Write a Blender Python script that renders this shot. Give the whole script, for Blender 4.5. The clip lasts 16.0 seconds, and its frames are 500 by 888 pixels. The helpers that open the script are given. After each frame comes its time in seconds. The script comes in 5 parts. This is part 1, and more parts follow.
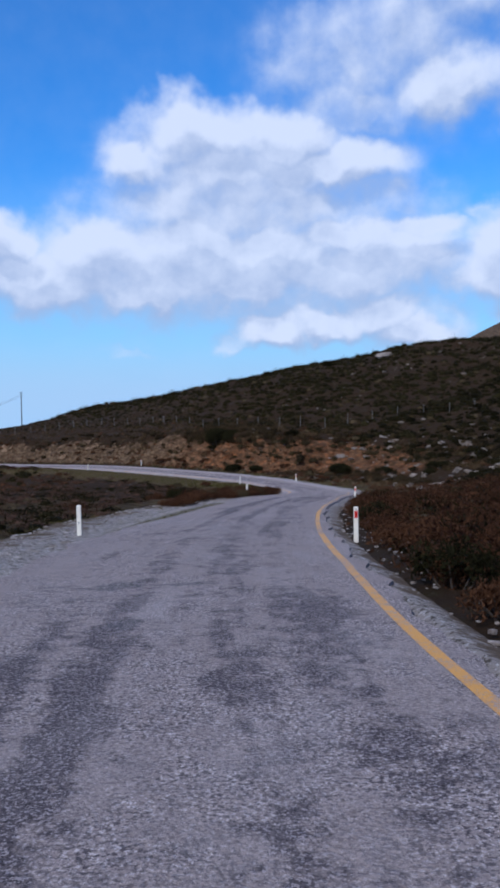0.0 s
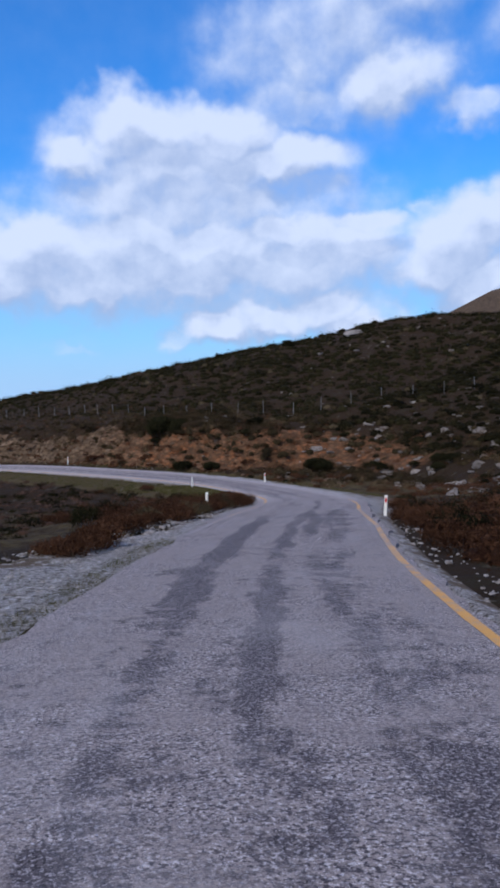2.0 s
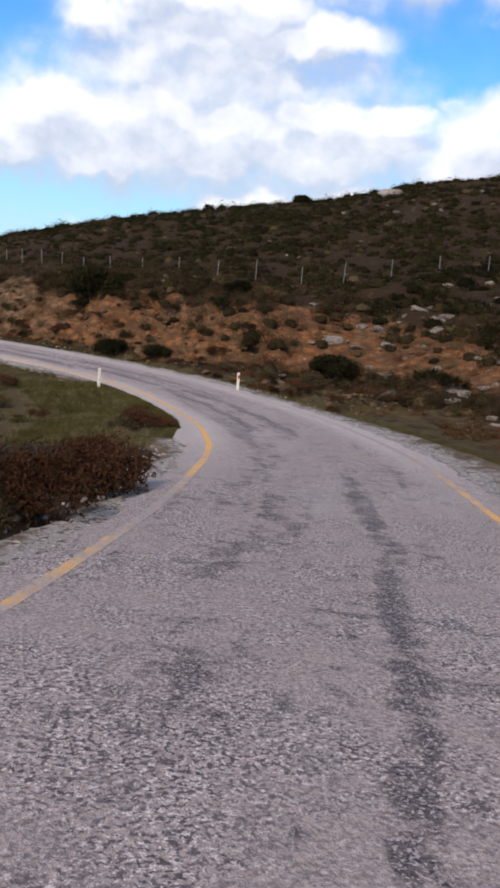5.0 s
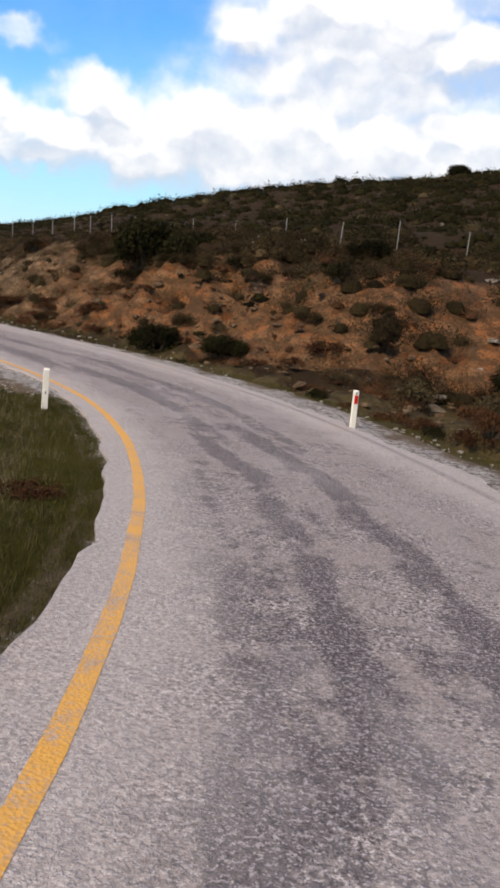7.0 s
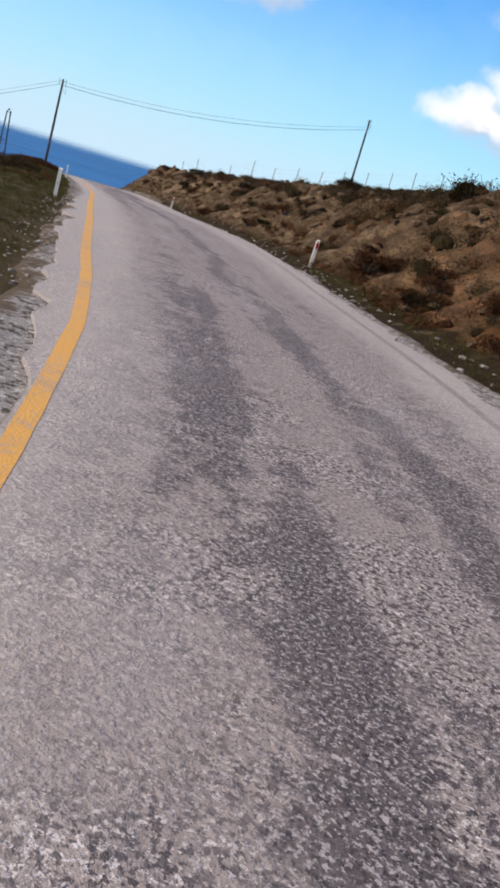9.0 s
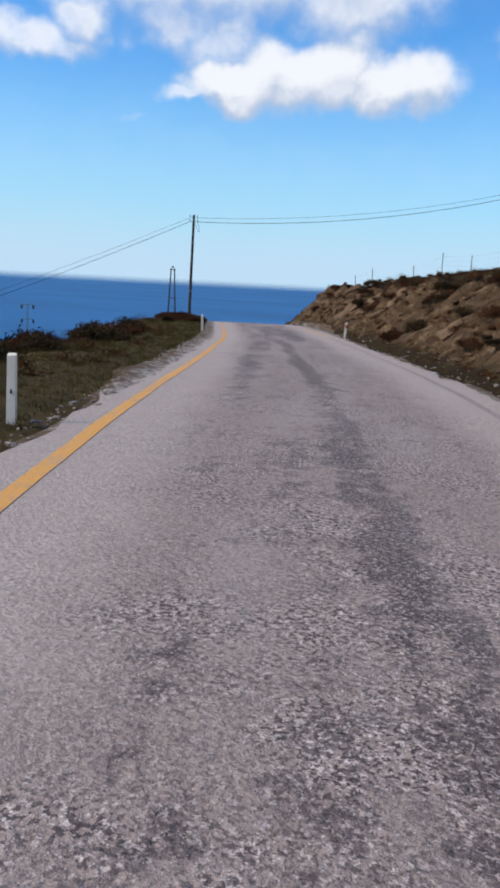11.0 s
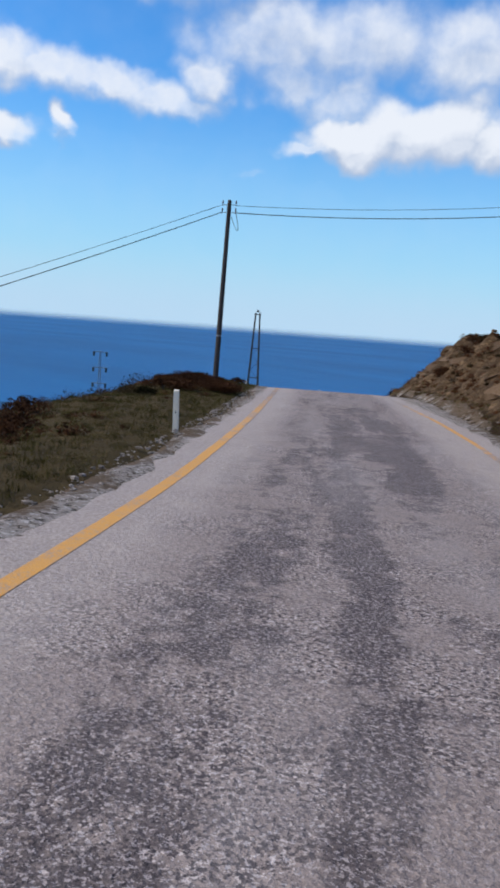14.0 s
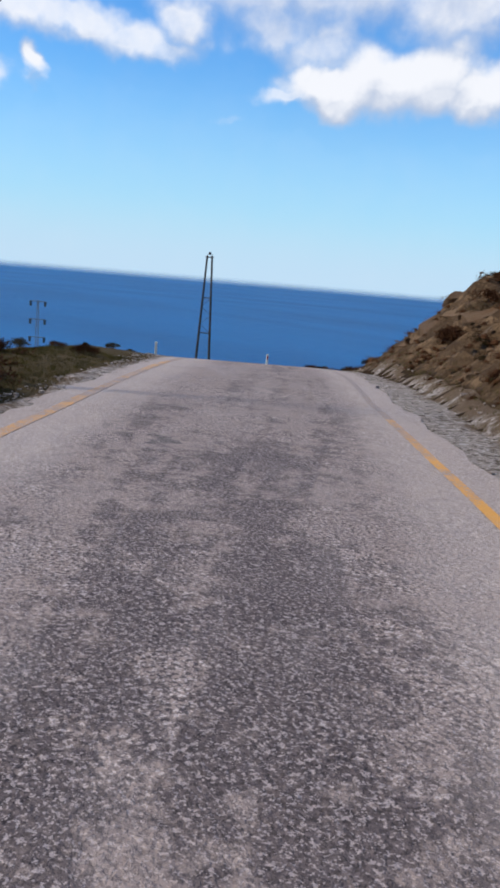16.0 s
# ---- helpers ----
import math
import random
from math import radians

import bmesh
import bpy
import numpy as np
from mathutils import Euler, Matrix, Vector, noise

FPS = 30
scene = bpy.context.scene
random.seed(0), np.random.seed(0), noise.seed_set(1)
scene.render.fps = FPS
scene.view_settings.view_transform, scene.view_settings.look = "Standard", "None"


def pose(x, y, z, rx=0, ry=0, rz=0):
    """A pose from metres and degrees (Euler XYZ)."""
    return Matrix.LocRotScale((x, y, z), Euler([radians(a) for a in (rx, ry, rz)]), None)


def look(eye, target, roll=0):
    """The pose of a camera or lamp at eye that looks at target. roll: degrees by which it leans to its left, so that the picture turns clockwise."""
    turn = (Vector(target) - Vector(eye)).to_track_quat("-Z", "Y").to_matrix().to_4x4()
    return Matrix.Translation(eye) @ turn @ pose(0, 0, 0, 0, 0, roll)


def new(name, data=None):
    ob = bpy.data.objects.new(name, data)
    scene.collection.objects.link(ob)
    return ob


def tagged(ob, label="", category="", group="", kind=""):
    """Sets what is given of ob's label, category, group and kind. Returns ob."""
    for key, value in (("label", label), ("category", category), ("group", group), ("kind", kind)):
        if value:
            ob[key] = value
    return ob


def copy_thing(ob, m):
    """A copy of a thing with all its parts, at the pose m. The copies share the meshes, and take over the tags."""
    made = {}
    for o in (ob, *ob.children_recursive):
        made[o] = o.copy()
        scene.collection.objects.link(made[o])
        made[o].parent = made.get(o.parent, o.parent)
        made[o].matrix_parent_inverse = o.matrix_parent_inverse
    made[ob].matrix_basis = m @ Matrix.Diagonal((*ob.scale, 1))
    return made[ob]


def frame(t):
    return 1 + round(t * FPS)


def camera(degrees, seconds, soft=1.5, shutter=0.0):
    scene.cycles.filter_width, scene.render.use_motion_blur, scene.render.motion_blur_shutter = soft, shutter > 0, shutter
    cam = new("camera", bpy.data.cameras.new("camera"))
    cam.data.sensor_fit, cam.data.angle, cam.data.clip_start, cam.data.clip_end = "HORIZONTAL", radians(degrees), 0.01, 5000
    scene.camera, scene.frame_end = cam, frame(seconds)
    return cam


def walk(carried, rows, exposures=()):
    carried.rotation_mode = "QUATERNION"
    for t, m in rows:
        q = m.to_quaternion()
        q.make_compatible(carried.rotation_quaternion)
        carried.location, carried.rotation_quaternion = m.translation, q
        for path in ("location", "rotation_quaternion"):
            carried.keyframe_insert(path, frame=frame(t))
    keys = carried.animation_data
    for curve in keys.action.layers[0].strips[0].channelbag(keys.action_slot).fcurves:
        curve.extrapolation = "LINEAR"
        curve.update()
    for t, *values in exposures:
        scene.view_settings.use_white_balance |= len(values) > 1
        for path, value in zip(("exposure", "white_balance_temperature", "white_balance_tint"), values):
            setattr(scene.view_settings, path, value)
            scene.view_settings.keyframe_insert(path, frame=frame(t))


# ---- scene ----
# ---------------------------------------------------------------- camera
cam = camera(32.96, 16.0, soft=3.2)
# seconds, x, y, z, yaw, pitch, roll
PATH = [
    (0.0, -3.30, -7.42, 3.28, -2.85, -2.91, -0.86),
    (0.5, -3.38, -1.66, 2.87, 0.77, -4.29, -1.25),
    (1.0, -3.40, 4.28, 2.44, -0.39, -5.41, -3.92),
    (1.5, -3.24, 10.08, 2.09, -1.78, -6.71, -5.06),
    (2.0, -2.87, 15.45, 1.64, -6.46, -3.28, -1.49),
    (2.5, -2.29, 20.91, 1.17, -8.69, -3.87, -0.40),
    (3.0, -1.47, 26.72, 0.67, -10.22, -6.95, -1.35),
    (3.5, -0.49, 32.44, 0.15, -11.35, -8.23, 0.00),
    (4.0, 0.76, 38.10, -0.21, -9.25, -8.81, 1.97),
    (6.5, 4.80, 66.03, -2.88, -3.30, -12.27, 3.60),
    (7.0, 5.24, 71.39, -3.29, 1.90, -10.42, 5.50),
    (7.5, 4.92, 76.97, -3.71, 11.15, -12.90, 12.90),
    (8.0, 4.43, 82.03, -4.09, 16.90, -13.72, 15.50),
    (8.5, 3.28, 86.91, -4.13, 21.59, -15.20, 21.29),
    (9.0, 1.26, 91.78, -4.19, 29.28, -16.06, 16.70),
    (9.5, -1.18, 95.95, -4.14, 37.64, -13.94, 10.57),
    (12.0, -16.83, 114.11, -4.11, 46.83, -9.99, 2.01),
    (12.5, -20.16, 117.63, -4.21, 50.73, -8.80, 5.04),
    (13.0, -23.30, 121.28, -4.29, 49.60, -8.84, 5.43),
    (13.5, -26.87, 124.87, -4.46, 50.60, -9.11, 4.70),
    (14.0, -30.14, 128.37, -4.61, 52.81, -8.11, 4.32),
    (14.5, -33.64, 131.98, -4.79, 55.02, -9.04, 4.87),
    (15.0, -36.79, 135.52, -4.95, 52.07, -9.78, 5.58),
    (15.5, -40.23, 139.21, -5.08, 49.07, -9.67, 4.45),
    (16.0, -43.81, 142.81, -5.17, 50.94, -11.17, 4.89),
]
walk(cam, [(t, pose(x, y, z, 90 + pitch, 0, yaw) @ pose(0, 0, 0, 0, 0, roll))
           for t, x, y, z, yaw, pitch, roll in PATH],
     exposures=[(0.0, -0.33, 5350, 14), (2.0, -0.30, 5350, 14), (3.5, -0.08, 5700, 12), (4.2, 0.03, 6050, 12), (6.5, 0.28, 7150, 11),
                (7.5, 0.23, 6950, 10), (8.5, 0.15, 6800, 10), (9.7, 0.12, 6750, 11), (12.0, -0.12, 6250, 10), (15.5, -0.12, 6250, 10), (16.0, -0.02, 6500, 11)])


# ---------------------------------------------------------------- node tools
class Nodes:
    """A short way to write node trees."""

    def __init__(self, tree):
        self.tree = tree

    def add(self, kind, operation=None, clamp=False, smoothstep=False, feature=None, tree=None, uv=None, attribute=None):
        node = self.tree.nodes.new(kind)
        if operation:
            node.operation = operation
        if clamp:
            node.use_clamp = True
        if smoothstep:
            node.interpolation_type = "SMOOTHSTEP"
        if feature:
            node.feature = feature
        if tree:
            node.node_tree = tree
        if uv:
            node.uv_map = uv
        if attribute:
            node.attribute_name = attribute
        return node

    def put(self, socket, value):
        if isinstance(value, bpy.types.NodeSocket):
            self.tree.links.new(value, socket)
        elif value is not None:
            if isinstance(value, tuple) and len(value) == 3 and socket.type == "RGBA":
                value = (*value, 1.0)
            socket.default_value = value

    def math(self, op, a, b=None, c=None, clamp=False):
        node = self.add("ShaderNodeMath", operation=op, clamp=clamp)
        for socket, value in zip(node.inputs, (a, b, c)):
            self.put(socket, value)
        return node.outputs[0]

    def vec(self, op, a, b=None, out=0):
        node = self.add("ShaderNodeVectorMath", operation=op)
        self.put(node.inputs[0], a)
        self.put(node.inputs[1], b)
        return node.outputs[out]

    def scale(self, a, k):
        node = self.add("ShaderNodeVectorMath", operation="SCALE")
        self.put(node.inputs[0], a)
        self.put(node.inputs["Scale"], k)
        return node.outputs[0]

    def ramp(self, value, lo, hi, a=0.0, b=1.0):
        node = self.add("ShaderNodeMapRange", smoothstep=True)
        for socket, v in zip(node.inputs, (value, lo, hi, a, b)):
            self.put(socket, v)
        return node.outputs[0]

    def mix(self, fac, a, b):
        node = self.add("ShaderNodeMix")
        node.data_type = "RGBA"
        self.put(node.inputs[0], fac)
        self.put(node.inputs[6], a)
        self.put(node.inputs[7], b)
        return node.outputs[2]

    def noise(self, vector, scale, detail=4.0, rough=0.55, out=0, distortion=0.0):
        node = self.add("ShaderNodeTexNoise")
        self.put(node.inputs["Vector"], vector)
        node.inputs["Scale"].default_value = scale
        node.inputs["Detail"].default_value = detail
        node.inputs["Roughness"].default_value = rough
        node.inputs["Distortion"].default_value = distortion
        return node.outputs[out]

    def voronoi(self, vector, scale, out="Distance", feature="F1", randomness=1.0):
        node = self.add("ShaderNodeTexVoronoi", feature=feature)
        self.put(node.inputs["Vector"], vector)
        node.inputs["Scale"].default_value = scale
        node.inputs["Randomness"].default_value = randomness
        return node.outputs[out]

    def combine(self, x, y, z=0.0):
        node = self.add("ShaderNodeCombineXYZ")
        for socket, v in zip(node.inputs, (x, y, z)):
            self.put(socket, v)
        return node.outputs[0]

    def split(self, v):
        node = self.add("ShaderNodeSeparateXYZ")
        self.put(node.inputs[0], v)
        return node.outputs

    def bump(self, height, strength, distance):
        node = self.add("ShaderNodeBump")
        self.put(node.inputs["Height"], height)
        node.inputs["Strength"].default_value = strength
        node.inputs["Distance"].default_value = distance
        return node.outputs[0]


def material(name, build):
    """A material; build(nodes, principled) fills it."""
    m = bpy.data.materials.new(name)
    m.use_nodes = True
    n = Nodes(m.node_tree)
    build(n, m.node_tree.nodes["Principled BSDF"])
    return m


# ---------------------------------------------------------------- sky and sun
SUN_ELEVATION, SUN_TURN = radians(42), radians(215)   # turn: clockwise from +y
CLOUDS_OVER_HILL = [   # azimuth to the left, elevation, half width, half height in degrees, thickness
    # the large cloud and the thin sheet above it
    (0.2, 17.6, 4.6, 2.1, 1.0), (-4.3, 17.0, 4.6, 2.1, 1.0), (-9.2, 15.5, 4.6, 1.6, 1.0), (3.9, 15.7, 3.2, 1.8, 0.9), (-2.7, 14.8, 7.0, 1.7, 0.9),
    (-11.6, 22.4, 8.0, 3.2, 0.62), (-16.3, 19.6, 4.6, 2.0, 0.9), (-21.7, 17.5, 2.6, 1.2, 0.6), (-7.4, 21.0, 4.2, 2.2, 0.5), (-10.0, 18.6, 4.5, 2.2, 0.6),
    (-15.5, 24.5, 6.0, 2.4, 0.6),
    # the bank of cloud below it
    (6.7, 10.0, 4.6, 2.3, 1.0), (0.4, 10.4, 4.0, 2.0, 1.0), (-4.5, 10.0, 4.2, 2.0, 1.0), (-9.8, 10.6, 4.3, 1.7, 0.95), (-14.3, 11.0, 3.2, 1.2, 0.85),
    (4.2, 7.2, 6.0, 1.6, 0.9), (-2.5, 7.5, 5.4, 1.5, 0.9), (9.6, 7.3, 3.8, 1.7, 0.95), (-8.2, 8.2, 4.3, 1.5, 0.85), (1.0, 12.6, 6.0, 1.2, 0.62), (-7.0, 12.9, 5.0, 1.0, 0.6),
    (16.5, 8.3, 4.0, 1.8, 1.0), (13.4, 10.6, 2.4, 2.0, 1.0), (11.5, 8.4, 4.6, 2.0, 1.0), (17.5, 6.9, 4.2, 1.0, 0.8), (21.5, 7.7, 3.0, 1.2, 0.9),
    (19.5, 9.6, 2.2, 1.2, 0.8), (19.2, 13.3, 3.4, 0.8, 0.5),
    # the bright heap on the hill's shoulder
    (-20.1, 9.6, 4.0, 2.6, 1.0), (-23.1, 11.0, 4.0, 2.1, 1.0), (-18.7, 8.1, 3.0, 1.8, 1.0), (-22.2, 7.2, 4.0, 2.2, 1.0), (-18.2, 12.1, 1.9, 0.9, 0.6),
    (-27.5, 9.4, 4.5, 3.6, 1.0), (-34.0, 14.0, 8.0, 4.5, 1.0), (-30.0, 22.0, 7.0, 3.0, 0.8),
    # low puffs over the ridge
    (-4.3, 4.8, 2.5, 1.2, 1.0), (-8.2, 5.2, 3.2, 1.2, 1.0), (-11.9, 5.6, 3.2, 1.6, 1.0), (-14.2, 4.4, 3.2, 1.4, 1.0), (-2.4, 3.9, 1.8, 0.8, 0.6), (-16.1, 5.3, 2.2, 1.4, 0.6),
    (5.4, 3.6, 2.4, 0.4, 0.3),
    # grey cloud that fills the gaps
    (-2.5, 13.0, 10.0, 3.0, 0.85), (-10.5, 13.0, 6.0, 2.2, 0.6), (2.0, 9.0, 13.0, 3.6, 0.95), (-10.0, 9.0, 9.0, 3.0, 0.9), (-13.0, 20.6, 8.0, 4.4, 0.5), (-9.0, 6.0, 9.0, 1.8, 0.7), (-2.0, 16.4, 8.0, 2.6, 0.8),
]
CLOUDS_OVER_SEA = [
    (69.9, 15.0, 2.8, 1.5, 0.8), (66.8, 14.5, 2.8, 1.3, 0.75), (63.6, 14.1, 3.2, 1.2, 0.7), (60.3, 13.6, 2.8, 1.2, 0.7), (57.1, 15.0, 1.8, 1.7, 0.7), (58.4, 13.1, 2.1, 0.9, 0.6),
    (53.0, 17.7, 5.6, 2.4, 0.62), (47.3, 17.6, 5.2, 2.8, 0.62), (51.5, 15.4, 3.4, 1.8, 0.6), (48.3, 14.0, 2.8, 1.8, 0.6),
    (47.4, 11.8, 3.6, 1.3, 1.0), (43.9, 12.6, 4.0, 1.8, 1.0), (41.2, 13.2, 2.4, 2.1, 1.0), (37.6, 12.6, 3.6, 1.8, 1.0), (50.4, 11.2, 2.2, 0.6, 0.7), (40.0, 17.2, 5.0, 2.2, 0.7),
    (66.6, 11.6, 0.8, 1.0, 0.9), (70.6, 10.9, 2.2, 1.0, 0.9), (72.6, 11.2, 1.6, 1.0, 0.9), (73.2, 15.5, 2.0, 1.0, 0.9), (80.0, 16.0, 8.0, 3.0, 1.0), (60.0, 23.0, 9.0, 3.0, 1.0),
    (28.7, 15.1, 2.4, 1.1, 0.7), (54.5, 10.0, 1.4, 0.4, 0.25),
]
world = bpy.data.worlds.new("sky")
scene.world = world
world.use_nodes = True


def cloud_field():
    """A node group: how deep in cloud a direction (azimuth, elevation in degrees) lies."""
    g = bpy.data.node_groups.new("cloud_field", "ShaderNodeTree")
    g.interface.new_socket("Direction", in_out="INPUT", socket_type="NodeSocketVector")
    g.interface.new_socket("Depth", in_out="OUTPUT", socket_type="NodeSocketFloat")
    n = Nodes(g)
    start, end = n.add("NodeGroupInput"), n.add("NodeGroupOutput")
    at = start.outputs[0]
    wide = n.scale(n.vec("SUBTRACT", n.noise(at, 0.16, 3.0, 0.6, out=1), (0.5, 0.5, 0.5)), 3.2)
    fine = n.scale(n.vec("SUBTRACT", n.noise(at, 0.5, 3.0, 0.5, out=1), (0.5, 0.5, 0.5)), 2.2)
    at = n.vec("MULTIPLY", n.vec("ADD", n.vec("ADD", at, wide), fine), (1, 1, 0))
    total = None
    for az, el, half_w, half_h, thick in CLOUDS_OVER_HILL + CLOUDS_OVER_SEA:
        off = n.vec("MULTIPLY", n.vec("SUBTRACT", at, (az, el, 0)), (1 / half_w, 1 / half_h, 0))
        one = n.math("MULTIPLY", n.math("SUBTRACT", 1.5, n.vec("LENGTH", off, out=1), clamp=True), thick)
        total = one if total is None else n.math("SMOOTH_MAX", total, one, 0.2)
    puff = n.math("MULTIPLY", n.math("SUBTRACT", n.noise(start.outputs[0], 0.42, 5.0, 0.52), 0.5), n.ramp(total, 0.05, 0.4))
    g.links.new(n.math("ADD", total, n.math("MULTIPLY", puff, 0.6)), end.inputs[0])
    return g


def build_world():
    n = Nodes(world.node_tree)
    back = world.node_tree.nodes["Background"]
    way = n.add("ShaderNodeTexCoord").outputs["Generated"]
    x, y, z = n.split(way)
    az = n.math("DEGREES", n.math("ARCTAN2", n.math("MULTIPLY", x, -1.0), y))
    el = n.math("DEGREES", n.math("ARCSINE", z))
    sky = n.add("ShaderNodeTexSky")
    sky.sky_type, sky.sun_disc = "NISHITA", False
    sky.sun_elevation, sky.sun_rotation = SUN_ELEVATION, SUN_TURN
    sky.altitude, sky.air_density, sky.dust_density, sky.ozone_density = 100, 1.2, 0.1, 4.0
    n.put(sky.inputs[0], n.vec("NORMALIZE", n.combine(x, y, n.math("MAXIMUM", z, 0.012))))
    field = cloud_field()
    here, above = n.add("ShaderNodeGroup", tree=field), n.add("ShaderNodeGroup", tree=field)
    n.put(here.inputs[0], n.combine(az, el))
    n.put(above.inputs[0], n.combine(n.math("ADD", az, 0.5), n.math("ADD", el, 1.6)))
    veil = n.ramp(here.outputs[0], 0.04, 0.92, 0.0, 0.97)
    lit = n.ramp(n.math("SUBTRACT", here.outputs[0], above.outputs[0]), -0.4, 0.4)
    cloud = n.mix(lit, CLOUD_SHADE, CLOUD_LIT)
    # clouds beyond the mapped part of the sky, all round and overhead
    rest = n.noise(n.vec("DIVIDE", way, n.combine(n.math("ADD", z, 0.25), n.math("ADD", z, 0.25), n.math("ADD", z, 0.25))), 2.2, 6.0, 0.6)
    behind = n.math("ADD", n.ramp(n.math("ABSOLUTE", n.math("SUBTRACT", az, 22.0)), 62.0, 80.0), n.ramp(el, 30.0, 40.0), clamp=True)
    other = n.math("MULTIPLY", n.ramp(rest, 0.45, 0.62, 0.0, 0.9), behind)
    blue = n.vec("MULTIPLY", sky.outputs[0], SKY_TINT)
    blue = n.mix(n.ramp(el, 0.0, 16.0, 0.85, 0.0), blue, HORIZON)
    blue = n.mix(n.ramp(el, 0.0, 5.0, 0.7, 0.0), blue, SEA_HAZE)
    colour = n.mix(veil, blue, cloud)
    colour = n.mix(other, colour, tuple(0.8 * c for c in CLOUD_LIT))
    n.put(back.inputs["Color"], colour)
    back.inputs["Strength"].default_value = SKY_STRENGTH


SKY_TINT, HORIZON = (0.47, 1.17, 1.75), (4.8, 7.7, 9.6)
SEA_HAZE = (5.7, 7.5, 9.4)
SKY_STRENGTH = 0.10
CLOUD_LIT, CLOUD_SHADE = (9.5, 9.7, 10.1), (5.2, 6.0, 7.5)
build_world()
sun = new("sun", bpy.data.lights.new("sun", "SUN"))
sun.data.energy, sun.data.angle, sun.data.color = 3.6, radians(9), (1.0, 0.88, 0.72)
toward = Vector((math.sin(SUN_TURN) * math.cos(SUN_ELEVATION), math.cos(SUN_TURN) * math.cos(SUN_ELEVATION), math.sin(SUN_ELEVATION)))
sun.matrix_world = look((0, 0, 60), Vector((0, 0, 60)) - toward)


# ---------------------------------------------------------------- materials
def plain(name, colour, rough=0.6, vary=0.12, scale=8.0, metal=0.0, bump=0.15):
    """Paint, plastic, wood or metal with a little grain and dirt."""
    def build(n, p):
        at = n.add("ShaderNodeTexCoord").outputs["Object"]
        grain = n.noise(at, scale * 6, 4.0)
        dirt = n.ramp(n.noise(at, scale, 5.0, 0.65), 0.4, 0.75)
        dark = tuple(c * (1 - 3 * vary) for c in colour)
        light = tuple(min(1.0, c * (1 + vary)) for c in colour)
        n.put(p.inputs["Base Color"], n.mix(n.math("MULTIPLY", dirt, 0.7), n.mix(grain, colour, light), dark))
        n.put(p.inputs["Roughness"], n.math("ADD", rough - 0.1, n.math("MULTIPLY", grain, 0.2)))
        p.inputs["Metallic"].default_value = metal
        n.put(p.inputs["Normal"], n.bump(grain, bump, 0.01))
    return material(name, build)


